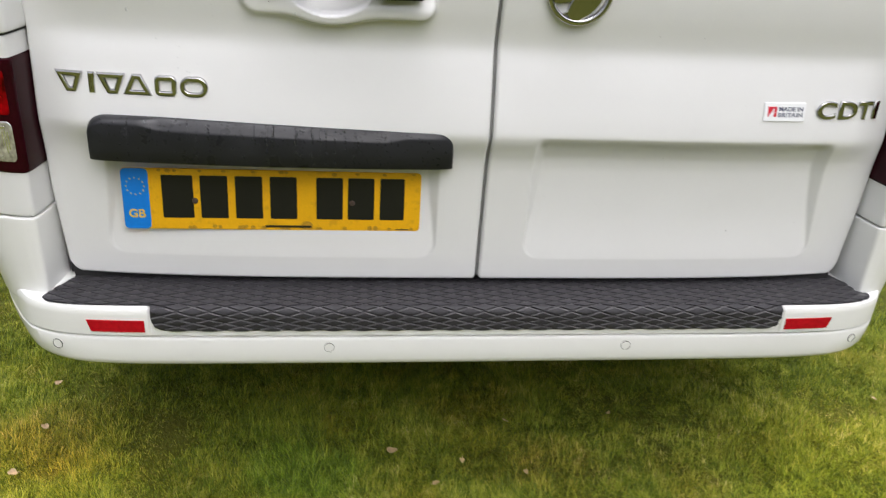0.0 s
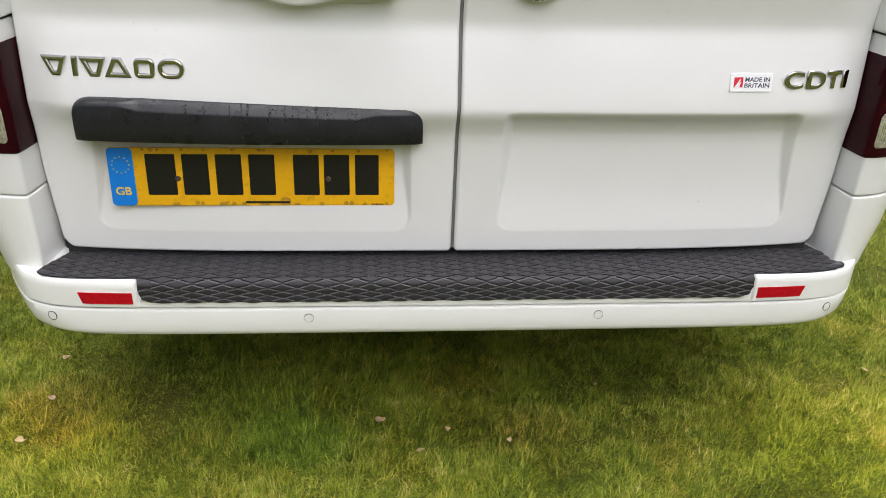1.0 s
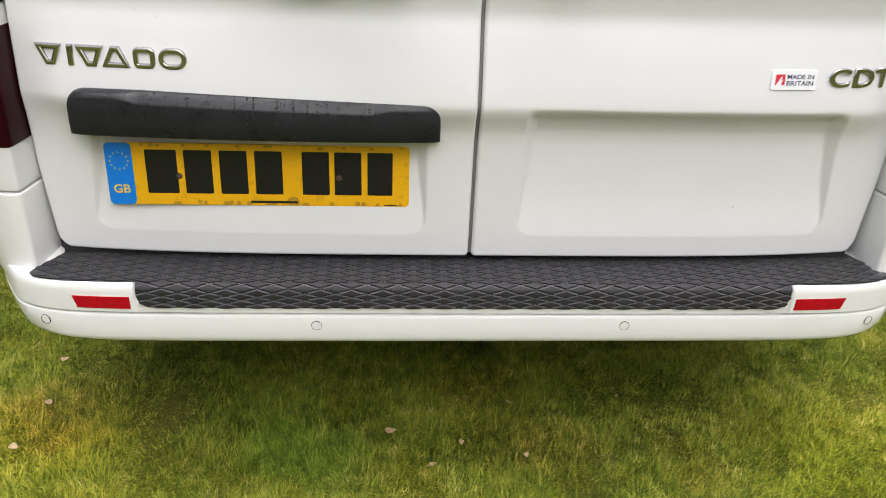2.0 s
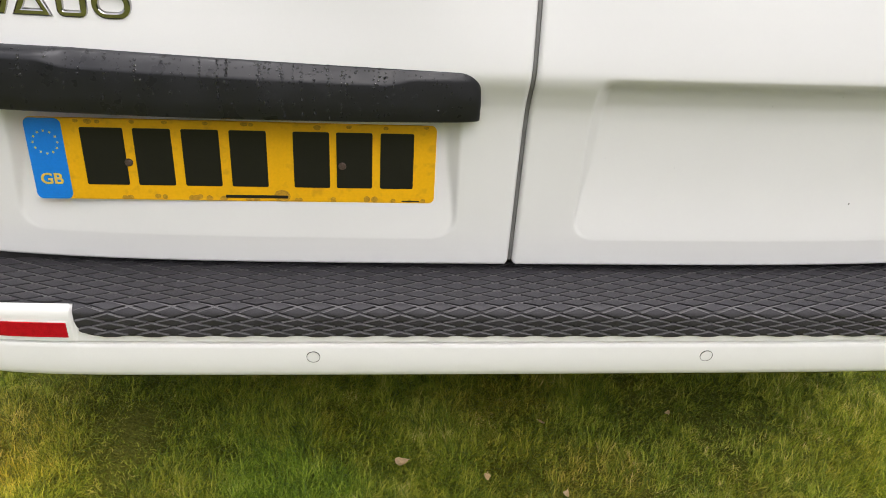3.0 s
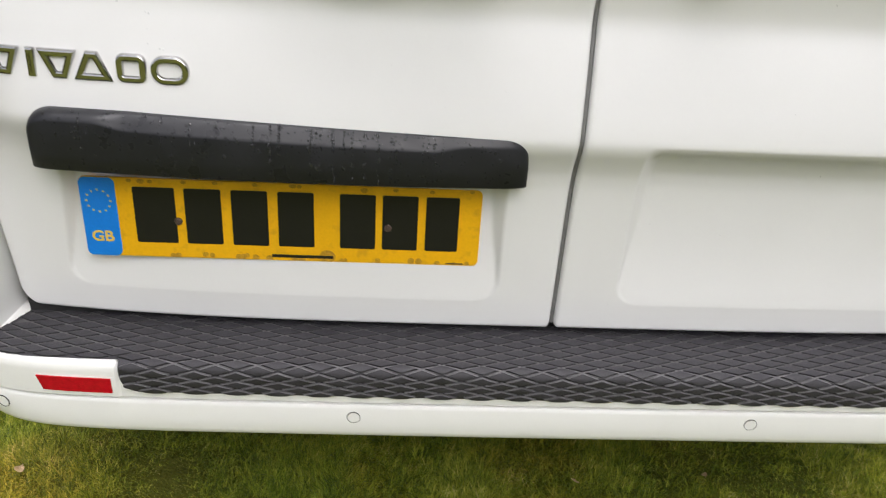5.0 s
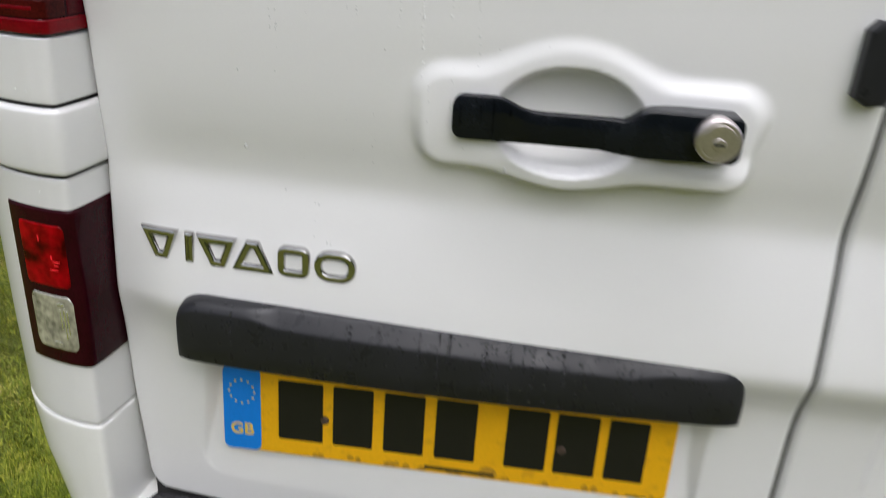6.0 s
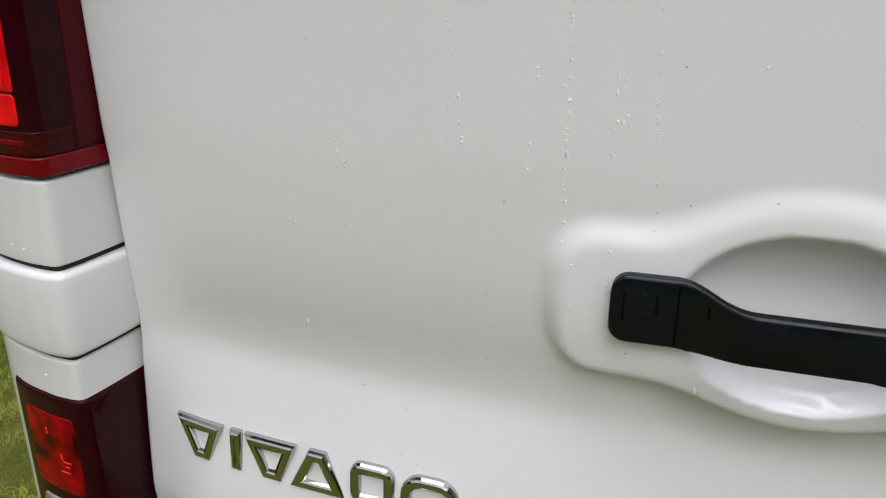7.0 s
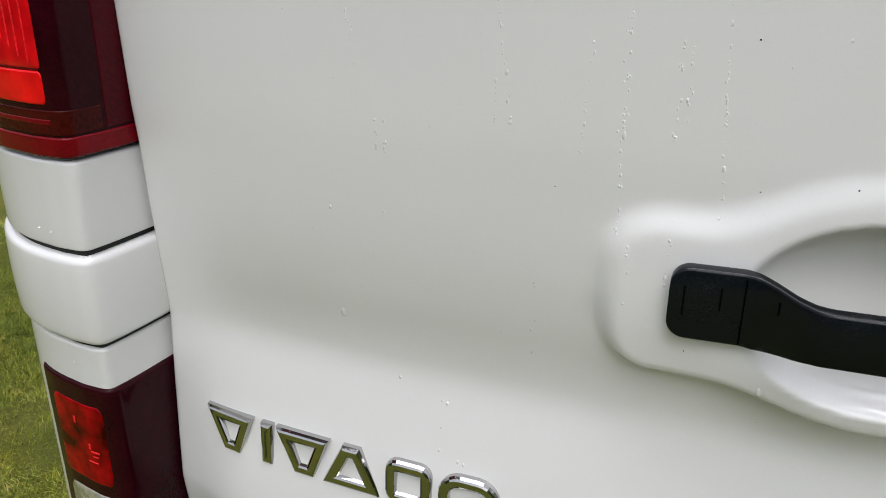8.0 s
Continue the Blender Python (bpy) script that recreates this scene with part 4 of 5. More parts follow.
for k in range(12):
    cx, cz = rs.uniform(-0.57, -0.125), 0.6812 - abs(rs.gauss(0, 0.0014))
    r = rs.choice((0.0025, 0.0035))
    bm = bmesh.new()
    top = PY - 0.0003 - 0.00001 * k
    slab(bm, [(cx + r * 1.4 * math.cos(2 * math.pi * j / 14) * rs.uniform(0.9, 1.1), min(0.6826, cz + r * math.sin(2 * math.pi * j / 14))) for j in range(14)], top, top + 0.0002)
    part("water_mark", bm, STAIN, plate, "brown dried water mark")


# the plate leans with the panel that it is screwed to
for piece in (plate, *plate.children):
    for v in piece.data.vertices:
        v.co.y += (v.co.z - 0.628) * 0.06
        v.co.z += 0.002


def lamp_bar():
    """Wide bar over the plate: bowed in plan, with a sloped top, a flat face and an undercut."""
    x0, x1, n = -0.669, -0.064, 90
    xs = np.concatenate([x0 + 0.031 * (1 - np.cos(np.linspace(0, math.pi / 2, 10))), np.linspace(x0 + 0.034, x1 - 0.034, n), x1 - 0.031 * (1 - np.cos(np.linspace(math.pi / 2, 0, 10)))])
    verts = []
    m = 0
    for x in xs:
        f = (x - (x0 + x1) / 2) / ((x1 - x0) / 2)
        bow = 0.012 * (1 - f * f)
        end = min(x - x0, x1 - x)
        q = math.sqrt(max(0.0, 1 - (1 - min(1.0, end / 0.031)) ** 2))
        along = min(1.0, max(0.0, (x + 0.55) / 0.46))
        top = 0.7845 - 0.0140 * along - (0.020 + 0.008 * along) * (1 - q)
        sink = 0.004 * (x - x0) / (x1 - x0)
        shelf = float(smoothstep(0.078, 0.122, end))
        edge_z = top - 0.0085 - 0.0080 * shelf
        face = 1.2735 - bow + 0.007 * (1 - q)
        room = max(0.003, float(door_y(x, top - 0.002)) - 0.0008 - face)
        o1, o2 = min(0.0075 + 0.006 * shelf, room * 0.85), min(0.016, room)
        ring_pts = [(1.318, 0.717), (1.295, 0.7125), (face + 0.006, 0.7110), (face + 0.0015, 0.7115), (face, 0.7135), (face - 0.001, 0.733), (face, edge_z - 0.0030), (face + 0.0007, edge_z - 0.0006),
                    (face + min(0.0022, room * 0.25), edge_z + 0.0018), (face + o1, top - 0.0022), (face + o2, top - 0.0004), (face + 0.020, top), (1.31, top - 0.001)]
        ring_pts = [(y, min(z, top) - (sink if z < 0.72 else 0.0)) for y, z in ring_pts]
        m = len(ring_pts)
        verts += [(x, y, z) for y, z in ring_pts]
    faces = grid_faces(len(xs), m, flip=False)
    faces.append(tuple(range(m)))
    faces.append(tuple((len(xs) - 1) * m + k for k in range(m - 1, -1, -1)))
    ob = mesh_object("lamp_bar", verts, faces, TRIM)
    bm = bmesh.new()
    bm.from_mesh(ob.data)
    bmesh.ops.recalc_face_normals(bm, faces=bm.faces)
    bm.to_mesh(ob.data)
    bm.free()
    sharp_by_angle(ob, 75)
    return attach(ob, door_left, "wet black plastic bar over the number plate")


bar_ob = lamp_bar()


# ---- handle, lock, stop ----
def handle():
    """Black pull: broad ends and a narrower waist over the finger cup."""
    def arc(cx, cz, r, a0, a1):
        return [(cx + r * math.cos(radians(a0 + (a1 - a0) * k / 7)), cz + r * math.sin(radians(a0 + (a1 - a0) * k / 7))) for k in range(8)]
    top = arc(-0.3722, 1.0190, 0.010, 180, 92) + [(-0.345, 1.0292), (-0.338, 1.0288), (-0.330, 1.0272), (-0.321, 1.0250), (-0.313, 1.0240), (-0.300, 1.0238), (-0.240, 1.0238), (-0.2299, 1.0228), (-0.2232, 1.0256), (-0.216, 1.0303),
           (-0.210, 1.0330), (-0.203, 1.0337)] + arc(-0.1355, 1.0255, 0.0078, 88, 0)
    low = arc(-0.3722, 0.9975, 0.010, 180, 270) + [(-0.338, 0.9878), (-0.325, 0.9915), (-0.312, 0.9945), (-0.305, 0.9950), (-0.248, 0.9950), (-0.228, 0.9922), (-0.210, 0.9905)] + arc(-0.1355, 0.9995, 0.0078, 270, 360)
    xs = np.unique(np.concatenate([np.linspace(-0.3822, -0.1277, 70), [p[0] for p in top], [p[0] for p in low]]))
    zt, zl = np.interp(xs, [p[0] for p in top], [p[1] for p in top]), np.interp(xs, [p[0] for p in low], [p[1] for p in low])
    verts = []
    for x, a, b in zip(xs, zl, zt):
        f = handle_face(x)
        back = f + 0.0075 + 0.0225 * float(smoothstep(-0.250, -0.175, x))
        r = 0.0018
        sec = [(back, a), (f + r, a), (f + 0.3 * r, a + 0.3 * r), (f, a + r), (f - 0.0004, (a + b) / 2), (f, b - r), (f + 0.3 * r, b - 0.3 * r), (f + r, b), (back, b)]
        verts += [(x, y, z) for y, z in sec]
    m = 9
    faces = grid_faces(len(xs), m)
    faces += [(k * m, k * m + m - 1, (k + 1) * m + m - 1, (k + 1) * m) for k in range(len(xs) - 1)]
    faces += [tuple(range(m)), tuple((len(xs) - 1) * m + k for k in range(m))]
    ob = mesh_object("door_handle", verts, faces, HANDLE)
    bm = bmesh.new()
    bm.from_mesh(ob.data)
    bmesh.ops.recalc_face_normals(bm, faces=bm.faces)
    bm.to_mesh(ob.data)
    bm.free()
    sharp_by_angle(ob, 50)
    return attach(ob, door_left, "black plastic pull handle")


def handle_face(x):
    return 1.2760 - 0.0243 * float(smoothstep(-0.346, -0.305, x))


handle()
for x, za, zb in ((-0.3745, 1.002, 1.019), (-0.3560, 1.007, 1.020), (-0.3445, 0.9895, 1.0265), (-0.3285, 1.0135, 1.0205)):
    bm = bmesh.new()
    box(bm, x - 0.0004, x + 0.0004, handle_face(x) - 0.0007, handle_face(x) + 0.002, za, zb)
    part("handle_slot", bm, SLOT, door_left, "thin dark slot")
LX, LY, LZ = -0.1505, 1.2400, 1.0150
bm = bmesh.new()
ring(bm, LX, LY, LZ, 0.0125, 0.0195, 0.016)
part("lock", bm, STEEL, door_left, "steel lock cylinder with a key slot", smooth=True)
bm = bmesh.new()
disc(bm, LX, LY - 0.0004, LZ, 0.0150, 0.016, bevel=0.0010)
part("lock_face", bm, STEEL, door_left, "steel lock face")
bm = bmesh.new()
disc(bm, LX + 0.0005, LY - 0.001, LZ - 0.0028, 0.0060, 0.004, bevel=0.001)
part("lock_core", bm, STEEL, door_left, "small steel lock core")
bm = bmesh.new()
box(bm, LX - 0.004, LX + 0.005, LY - 0.0013, LY + 0.0005, LZ - 0.0039, LZ - 0.0017)
part("key_slot", bm, JAMB, door_left, "dark key slot")

bm = bmesh.new()
slab(bm, [(-0.0385, 1.054), (-0.026, 1.0465), (-0.012, 1.0485), (-0.0075, 1.056), (-0.0075, 1.108), (-0.013, 1.1175), (-0.031, 1.1185), (-0.0385, 1.110)], 1.2745, 1.294, 0.004, 3)
part("door_stop", bm, TRIM, door_left, "black rubber stop beside the door joint")


# ---- badges ----
def on_door(x, z, out):
    return float(door_y(x, z)) - out


def hollow(outline, stroke=0.0088):
    """The inner rim of a band of even width inside an outline that runs one way round."""
    n = len(outline)
    turn = sum(outline[k][0] * outline[(k + 1) % n][1] - outline[(k + 1) % n][0] * outline[k][1] for k in range(n))
    cx, cz = sum(p[0] for p in outline) / n, sum(p[1] for p in outline) / n
    out = []
    for k in range(n):
        p, q, r = (Vector(outline[(k + d) % n]) for d in (-1, 0, 1))
        a, b = (q - p).normalized(), (r - q).normalized()
        na, nb = (Vector((-v.y, v.x)) * (1 if turn > 0 else -1) for v in (a, b))
        mid = (na + nb).normalized()
        go = stroke / max(0.45, mid.dot(na))
        go = min(go, 0.9 * (Vector((cx, cz)) - q).length)
        out.append(tuple(q + mid * go))
    return out


def badge_shape(outline):
    cx = sum(p[0] for p in outline) / len(outline)
    face, rear = on_door(cx, 0.83, 0), 0
    bm = bmesh.new()
    inner = hollow(outline)
    loops = []
    for f, y in ((0.0, 0.006), (0.0, -0.0008), (0.12, -0.0028), (0.28, -0.0036), (0.72, -0.0036), (0.88, -0.0028), (1.0, -0.0008), (1.0, 0.006)):
        loops.append([bm.verts.new((a[0] * (1 - f) + b[0] * f, y, a[1] * (1 - f) + b[1] * f)) for a, b in zip(outline, inner)])
    n = len(outline)
    for a, b in zip(loops, loops[1:]):
        for k in range(n):
            bm.faces.new((a[k], a[(k + 1) % n], b[(k + 1) % n], b[k]))
    # lies along the sloped door face
    slope = 0.3 * (on_door(cx, 0.848, 0) - on_door(cx, 0.812, 0)) / 0.036
    swing = (on_door(cx + 0.02, 0.83, 0) - on_door(cx - 0.02, 0.83, 0)) / 0.04
    for v in bm.verts:
        v.co.y += face + slope * (v.co.z - 0.83) + swing * (v.co.x - cx)
    return bm


ZA, ZB = 0.8170, 0.8510
pieces = [
    [(-0.716, ZB), (-0.671, ZB), (-0.684, ZA), (-0.700, ZA)],
    [(-0.6635, ZB), (-0.6530, ZB), (-0.6530, ZA), (-0.6635, ZA)],
    [(-0.6500, ZB), (-0.6040, ZB), (-0.6170, ZA), (-0.6340, ZA)],
    [(-0.5930, ZB), (-0.5790, ZB), (-0.5620, ZA), (-0.6100, ZA)],
    rounded(-0.5585, -0.5230, ZA, ZB, 0.009, 4),
    rounded(-0.5185, -0.4730, ZA, ZB, 0.0165, 6),
]
for outline in pieces:
    part("badge_shape", badge_shape(outline), CHROME, door_left, "plain polished chrome badge shape")

for ch, xa, w in (("C", 0.5955, 0.0395), ("D", 0.6400, 0.0390), ("T", 0.6800, 0.0310), ("I", 0.7145, 0.0120)):
    ob = lettering("badge_letter", ch, xa, 0.0, 0.8110, w, 0.0335, 0.0055, CHROME, door_right, bold=0.0, bevel=0.045, label="polished chrome letter %s" % ch)
    cx = xa + w / 2
    face = on_door(cx, 0.826, 0)
    slope = 0.3 * (on_door(cx, 0.84, 0) - on_door(cx, 0.812, 0)) / 0.028
    swing = (on_door(cx + 0.015, 0.826, 0) - on_door(cx - 0.015, 0.826, 0)) / 0.03
    for v in ob.data.vertices:
        v.co.y += face + 0.0008 + slope * (v.co.z - 0.826) + swing * (v.co.x - cx)


def lay_on_door(ob, cx, cz):
    """Tilts flat pieces made at y = 0 so that they lie on the door."""
    face = on_door(cx, cz, 0)
    slope = (on_door(cx, cz + 0.015, 0) - on_door(cx, cz - 0.015, 0)) / 0.03
    swing = (on_door(cx + 0.03, cz, 0) - on_door(cx - 0.03, cz, 0)) / 0.06
    for v in ob.data.vertices:
        v.co.y += face + slope * (v.co.z - cz) + swing * (v.co.x - cx)
        v.co.z += 0.0022
    return ob


bm = bmesh.new()
slab(bm, rounded(0.4915, 0.5725, 0.8055, 0.8380, 0.003), -0.0018, 0.001, 0.0006)
sticker = lay_on_door(part("sticker", bm, STICKER, door_right, "white domed maker's sticker"), 0.532, 0.822)
bm = bmesh.new()
slab(bm, [(0.4985, 0.8135), (0.5015, 0.8135), (0.5015, 0.8160), (0.5075, 0.8220), (0.5100, 0.8195), (0.5100, 0.8135), (0.5155, 0.8135), (0.5155, 0.8310), (0.4985, 0.8310)], -0.0022, -0.001)
lay_on_door(part("sticker_mark", bm, STICKER_RED, sticker, "plain red mark"), 0.532, 0.822)
for k in range(2):
    bm = bmesh.new()
    o = 0.0045 * k
    slab(bm, [(0.5000 + o, 0.8140), (0.5020 + o, 0.8140), (0.5110 + o * 0.3, 0.8265 - o), (0.5095 + o * 0.3, 0.8280 - o)], -0.0024, -0.0015)
    lay_on_door(part("sticker_stripe", bm, STICKER, sticker, "white stripe"), 0.532, 0.822)
lay_on_door(lettering("sticker_words", "MADE IN", 0.5195, -0.0019, 0.8235, 0.0475, 0.0075, 0.0004, STICKER_INK, sticker, bold=0.015, label="dark blue words"), 0.532, 0.822)
lay_on_door(lettering("sticker_words", "BRITAIN", 0.5190, -0.0019, 0.8130, 0.0480, 0.0075, 0.0004, STICKER_INK, sticker, bold=0.015, label="dark blue words"), 0.532, 0.822)

# round emblem: chrome ring, pale field and two plain raised shapes
EX, EZ = 0.1275, 1.0150
bm = bmesh.new()
ring(bm, EX, on_door(EX, EZ, 0.0075), EZ, 0.0465, 0.056, 0.010, 56)
part("emblem", bm, CHROME, door_right, "polished chrome emblem ring", smooth=True)
for dx, dz, a, b, t, out in ((0.011, -0.017, 0.038, 0.0205, 48, 0.0066), (-0.030, -0.014, 0.021, 0.0075, 4, 0.0060), (-0.014, 0.023, 0.018, 0.0085, 22, 0.0054),
                             (0.026, 0.032, 0.021, 0.0065, -38, 0.0050), (-0.018, -0.036, 0.016, 0.0022, 24, 0.0046)):
    bm = bmesh.new()
    ct, st = math.cos(radians(t)), math.sin(radians(t))
    slab(bm, [(EX + dx + a * math.cos(2 * math.pi * j / 28) * ct - b * math.sin(2 * math.pi * j / 28) * st,
               EZ + dz + a * math.cos(2 * math.pi * j / 28) * st + b * math.sin(2 * math.pi * j / 28) * ct) for j in range(28)],
         on_door(EX, EZ, out), on_door(EX, EZ, -0.0010), min(0.0022, b * 0.4), 3)
    part("emblem_relief", bm, CHROME, door_right, "plain raised chrome shape")


# tiny specks of dirt on the paint
SPECK = material("dirt_speck", (0.03, 0.028, 0.022), rough=0.9, vary=0.3)
for x, z, r in ((0.485, 0.580, 0.0012), (-0.344, 1.0687, 0.0008), (-0.371, 0.9752, 0.0008), (-0.3545, 1.1437, 0.0010), (-0.45, 1.06, 0.0007), (-0.30, 1.075, 0.0008)):
    bm = bmesh.new()
    y = float(door_y(x, z, x < 0))
    r *= 0.5 if x < 0 else 0.9
    box(bm, x - r, x + r * 0.8, y - 0.0004, y + 0.001, z - 0.7 * r, z + r)
    part("dirt_speck", bm, SPECK, door_left if x < 0 else door_right, "tiny dark speck of dirt")


# ---- plain body behind, so that the van is closed ----
def body_shell():
    ys = [1.345, 1.50, 1.70, 2.2, 3.2, 4.2, 4.9, 5.5, 5.95, 6.15]
    top = [1.86, 1.90, 1.93, 1.95, 1.95, 1.92, 1.80, 1.30, 1.02, 0.75]
    half = [0.745, 0.925, 0.945, 0.955, 0.955, 0.955, 0.95, 0.92, 0.86, 0.74]
    verts, n = [], 17
    for y, t, h in zip(ys, top, half):
        pts = []
        low = 0.36
        side = [(1.0 - 0.07, low), (1.0 - 0.02, low + 0.12), (1.0, low + 0.34 * (t - low)), (0.985, low + 0.6 * (t - low)), (0.93, low + 0.86 * (t - low)), (0.87, low + 0.95 * (t - low)), (0.75, low + 0.99 * (t - low)), (0.4, t)]
        pts = [(-h * f, z) for f, z in side] + [(0.0, t + 0.004)] + [(h * f, z) for f, z in side[::-1]]
        verts += [(x, y, z) for x, z in pts]
    faces = grid_faces(len(ys), n, flip=True)
    for k in range(len(ys) - 1):
        faces.append((k * n, (k + 1) * n, (k + 1) * n + n - 1, k * n + n - 1))
    faces.append(tuple((len(ys) - 1) * n + k for k in range(n)))
    ob = mesh_object("body_shell", verts, faces, WHITE)
    bm = bmesh.new()
    bm.from_mesh(ob.data)
    bmesh.ops.recalc_face_normals(bm, faces=bm.faces)
    bm.to_mesh(ob.data)
    bm.free()
    sharp_by_angle(ob, 45)
    return attach(ob, van, "plain white van body")


body_shell()
bm = bmesh.new()
box(bm, -0.752, 0.752, 1.352, 1.372, 0.40, 1.86)
part("door_frame", bm, JAMB, van, "dark door opening behind the rear doors")
bm = bmesh.new()
box(bm, -0.80, 0.80, 1.36, 5.9, 0.27, 0.40, 0.01)
part("underbody", bm, JAMB, van, "dark underside")
bm = bmesh.new()
box(bm, -0.74, 0.74, 1.33, 1.36, 0.40, 0.4825, 0.002)
part("sill", bm, JAMB, van, "dark sill under the rear doors")


def wheel(x, y):
    bm = bmesh.new()
    prof = [(0.0, 0.20), (0.06, 0.21), (0.09, 0.24), (0.10, 0.30), (0.085, 0.325), (0.0, 0.332)]
    prof = [(-a, r) for a, r in prof] + [(a, r) for a, r in prof[::-1]]
    n = 36
    rows = [[bm.verts.new((x + a, y + r * math.cos(2 * math.pi * k / n), 0.325 + r * math.sin(2 * math.pi * k / n))) for a, r in prof] for k in range(n)]
    for k in range(n):
        for j in range(len(prof)):
            bm.faces.new((rows[k][j], rows[(k + 1) % n][j], rows[(k + 1) % n][(j + 1) % len(prof)], rows[k][(j + 1) % len(prof)]))
    tyre = part("wheel", bm, TYRE, van, "black road tyre on a steel wheel", smooth=True)
    bm = bmesh.new()
    got = bmesh.ops.create_cone(bm, cap_ends=True, segments=32, radius1=0.205, radius2=0.19, depth=0.10)
    bmesh.ops.rotate(bm, cent=(0, 0, 0), matrix=Matrix.Rotation(radians(90), 3, "Y"), verts=got["verts"])
    bmesh.ops.translate(bm, vec=(x, y, 0.325), verts=got["verts"])
    part("rim", bm, RIM, tyre, "steel rim")


for wx in (-0.82, 0.82):
    for wy in (2.25, 5.35):
        wheel(wx, wy)


# ---- rain on the paint and the bar ----
def drops(name, places, label, mat, size):
    """Small flattened water beads: (place, outward normal, radius, stretch downwards)."""
    verts, faces = [], []
    seg, rings = 8, 3
    for p, n, r, tall in places:
        r *= size
        n = Vector(n).normalized()
        down = (Vector((0, 0, -1)) - n * n.dot(Vector((0, 0, -1))))
        if down.length < 1e-3:
            down = Vector((0, -1, 0))
        down.normalize()
        side = n.cross(down)
        k0 = len(verts)
        for j in range(rings):
            a = math.pi / 2 * j / rings
            for q in range(seg):
                b = 2 * math.pi * q / seg
                sag = 1.0 + 0.25 * math.cos(b)
                verts.append(tuple(Vector(p) + (side * math.sin(b) * sag + down * math.cos(b) * tall) * r * math.cos(a) + n * (r * 0.55 * math.sin(a) - 0.0001)))
        verts.append(tuple(Vector(p) + n * (r * 0.55 - 0.0001)))
        for j in range(rings - 1):
            for q in range(seg):
                faces.append((k0 + j * seg + q, k0 + j * seg + (q + 1) % seg, k0 + (j + 1) * seg + (q + 1) % seg, k0 + (j + 1) * seg + q))
        last = k0 + (rings - 1) * seg
        for q in range(seg):
            faces.append((last + q, last + (q + 1) % seg, k0 + rings * seg))
    ob = mesh_object(name, verts, faces, mat)
    return tagged(ob, label, "raindrops", kind="stuff")


def on_left_door(x, z):
    y = float(door_y(x, z, True))
    gx = (float(door_y(x + 0.002, z, True)) - float(door_y(x - 0.002, z, True))) / 0.004
    gz = (float(door_y(x, z + 0.002, True)) - float(door_y(x, z - 0.002, True))) / 0.004
    return (x, y, z), (gx, -1.0, gz)


rd = random.Random(21)
beads = []
for x0, za, zb, lean, n in ((-0.476, 1.085, 1.21, -0.14, 26), (-0.486, 1.09, 1.12, 0.0, 6), (-0.4140, 1.035, 1.21, -0.015, 36), (-0.4185, 1.09, 1.21, 0.02, 16), (-0.437, 1.08, 1.15, 0.05, 12),
                            (-0.361, 1.045, 1.21, -0.07, 28), (-0.389, 1.09, 1.145, 0.0, 9), (-0.384, 1.10, 1.14, 0.0, 6), (-0.570, 1.11, 1.165, -0.2, 5), (-0.555, 1.04, 1.09, 0.0, 6), (-0.561, 1.07, 1.09, 0.0, 4),
                            (-0.385, 0.99, 1.05, 0.0, 6), (-0.407, 0.985, 1.035, 0.0, 5), (-0.46, 0.94, 1.0, 0.0, 4)):
    for k in range(int(n * 1.4)):
        z = rd.uniform(za, zb)
        x = x0 + lean * (z - za) + rd.gauss(0, 0.0006)
        beads.append((*on_left_door(x, z), rd.choice((0.0006, 0.0008, 0.0010, 0.0013)), rd.uniform(1.0, 2.2)))
for x, z, r, t in ((-0.594, 0.950, 0.0032, 2.0), (-0.553, 0.907, 0.0019, 1.3), (-0.517, 0.896, 0.0016, 1.6), (-0.521, 0.897, 0.0013, 1.4), (-0.520, 0.863, 0.0014, 1.5), (-0.506, 0.858, 0.0017, 1.7), (-0.502, 0.857, 0.0014, 1.6), (-0.520, 0.879, 0.0011, 1.4), (-0.595, 1.029, 0.0017, 1.8), (-0.557, 1.031, 0.0012, 1.6), (-0.330, 0.960, 0.0024, 2.0), (-0.480, 1.121, 0.0019, 1.6),
                   (-0.4146, 1.092, 0.0020, 2.2), (-0.363, 1.079, 0.0017, 1.8), (-0.561, 1.088, 0.0015, 1.1), (-0.414, 1.064, 0.0015, 1.4), (-0.315, 1.145, 0.0015, 1.3)):
    beads.append((*on_left_door(x, z), r, t))
for k in range(80):
    x, z = rd.uniform(-0.72, -0.05), rd.uniform(0.80, 1.20)
    beads.append((*on_left_door(x, z), rd.choice((0.0004, 0.0005, 0.0007)), rd.uniform(1.0, 1.6)))
drops("raindrops", beads, "raindrops in runs on the white door, whitened for the light they gather", WATER_BRIGHT, 0.62)

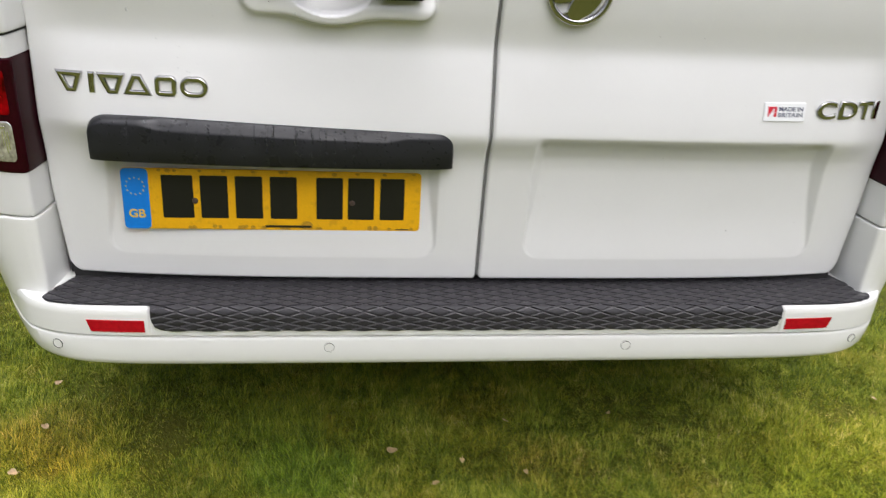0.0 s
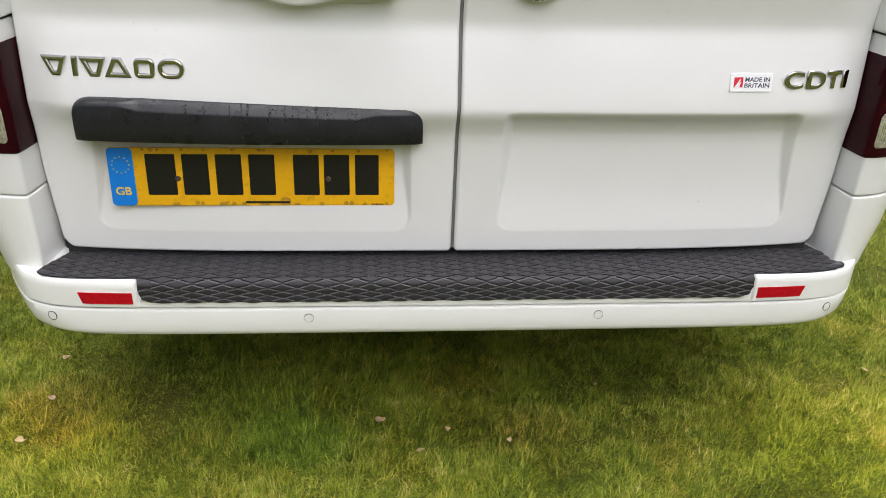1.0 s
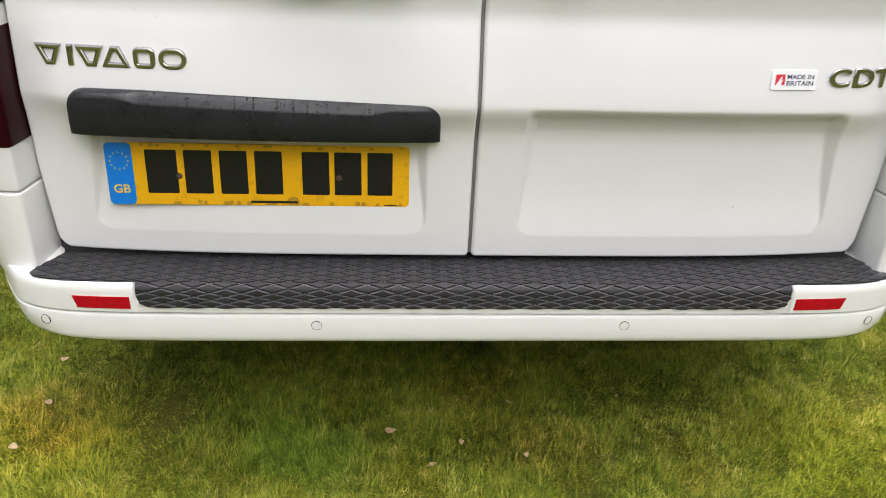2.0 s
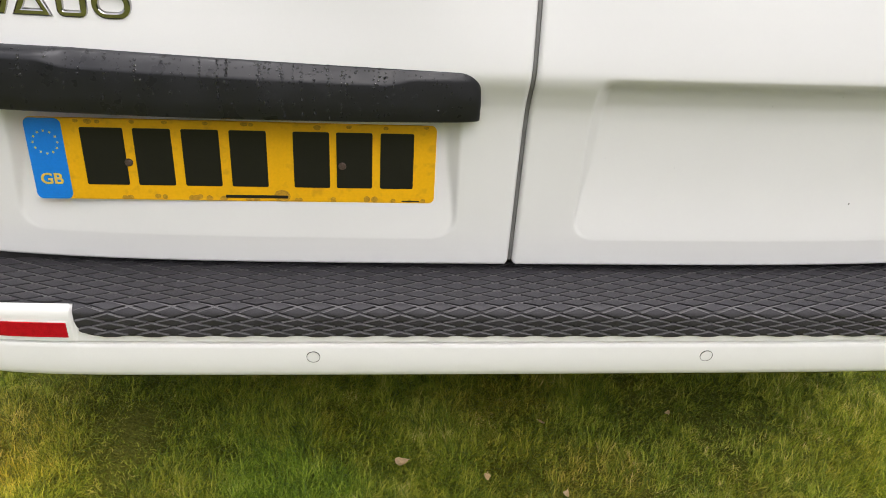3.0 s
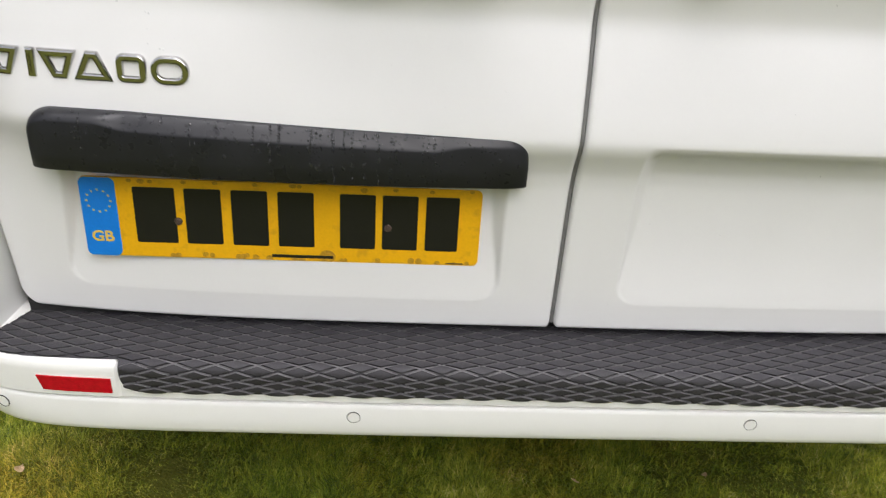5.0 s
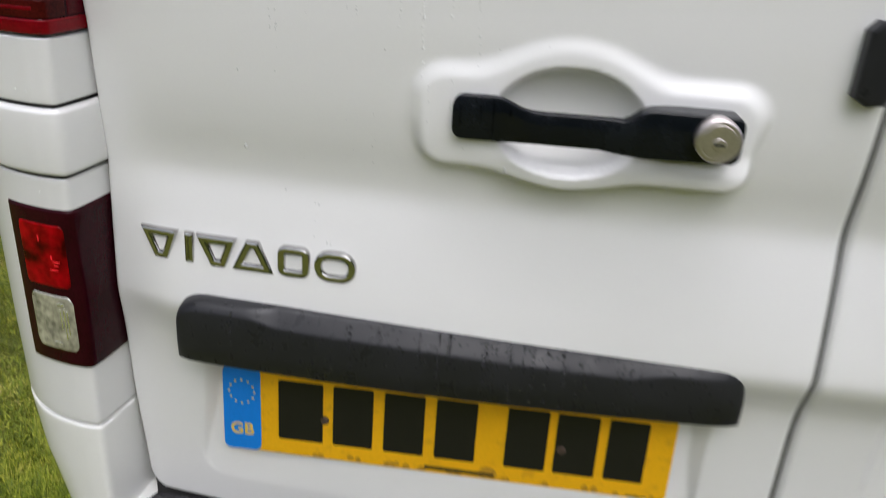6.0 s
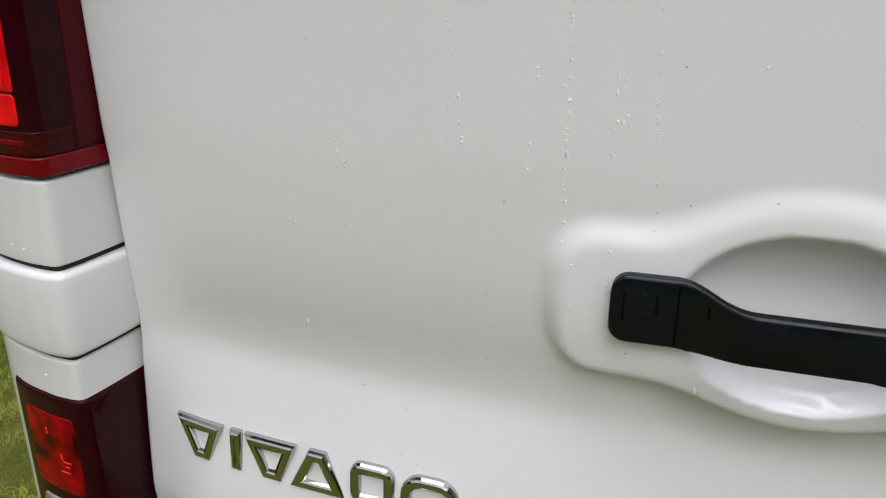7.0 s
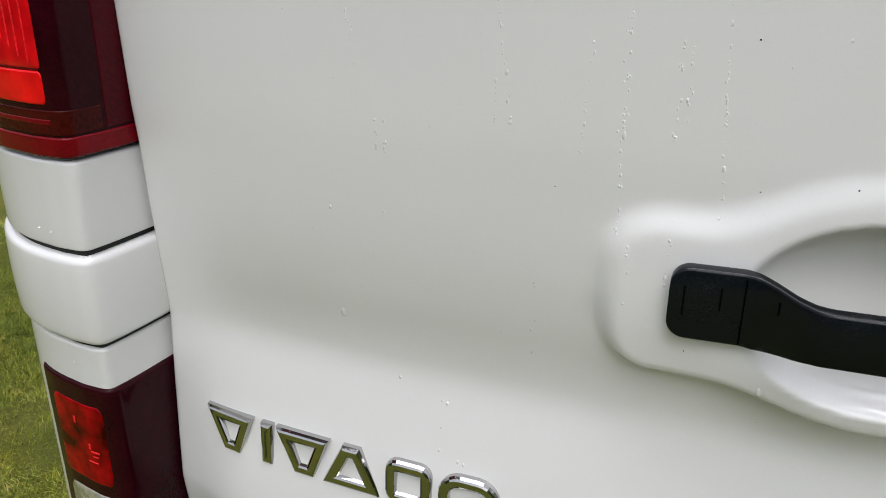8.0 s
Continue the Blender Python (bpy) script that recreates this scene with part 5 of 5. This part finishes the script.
beads = []
for k in range(46):
    x, z = rd.uniform(0.03, 0.72), rd.uniform(0.52, 1.1)
    y = float(door_y(x, z))
    beads.append(((x, y, z), (0, -1, 0.05), rd.choice((0.0004, 0.0006, 0.0009)), rd.uniform(1, 1.8)))
for x, z in ((0.28, 0.945), (0.36, 0.945), (0.33, 0.725), (0.42, 0.742)):
    beads.append(((x, float(door_y(x, z)), z), (0, -1, 0.1), 0.0014, 1.8))
drops("raindrops", beads, "a few raindrops on the white door", WATER_BRIGHT, 0.62)

bpy.context.view_layer.update()
beads = []
runs = [rd.uniform(-0.64, -0.09) for k in range(26)]
from mathutils.bvhtree import BVHTree
tree = BVHTree.FromPolygons([v.co for v in bar_ob.data.vertices], [tuple(p.vertices) for p in bar_ob.data.polygons])
for k in range(1150):
    x = rd.uniform(-0.655, -0.075) if k < 520 else rd.choice(runs) + rd.gauss(0, 0.0009)
    z = rd.uniform(0.713, 0.784) if rd.random() < 0.45 else rd.uniform(0.755, 0.784)
    hit, nrm, idx, dist = tree.ray_cast(Vector((x, 1.0, z)), Vector((0, 1, 0)))
    if hit is None:
        continue
    if nrm.y > 0:
        nrm = -nrm
    beads.append((hit, nrm, rd.choice((0.0005, 0.0006, 0.0009, 0.0013, 0.0019)), rd.uniform(0.9, 2.0) if z < 0.757 else 1.0))
drops("raindrops", beads, "clear raindrops beading on the black bar", WATER, 0.95)

beads = []
for k in range(46):
    x = rd.uniform(-0.300, -0.205) if k < 24 else rd.gauss(-0.226, 0.006)
    z = 1.0238 + 0.0055 * float(smoothstep(-0.2299, -0.2130, x)) - (0.0003 if rd.random() < 0.6 else rd.uniform(0.001, 0.006))
    y = handle_face(x) + 0.0003
    beads.append(((x, y, z), (0, -1.0, 0.5), rd.choice((0.0003, 0.0004, 0.0006)), rd.uniform(0.9, 1.5)))
drops("raindrops", beads, "fine raindrops on the black handle", WATER, 1.0)

beads = []
for s_x, z, r, t in ((0.810, 0.998, 0.0013, 1.6), (0.797, 0.997, 0.0012, 1.4), (0.825, 0.982, 0.0009, 1.2), (0.800, 0.893, 0.0009, 1.4)):
    x, y = plan_at(s_of_x(s_x), z, 0.001)
    x2, y2 = plan_at(s_of_x(s_x + 0.004), z, 0.001)
    beads.append(((-float(x), float(y), z), (-float(y2 - y), -float(x2 - x), 0.02), r, t))
drops("raindrops", beads, "a few raindrops on the white corner panel", WATER_BRIGHT, 0.8)
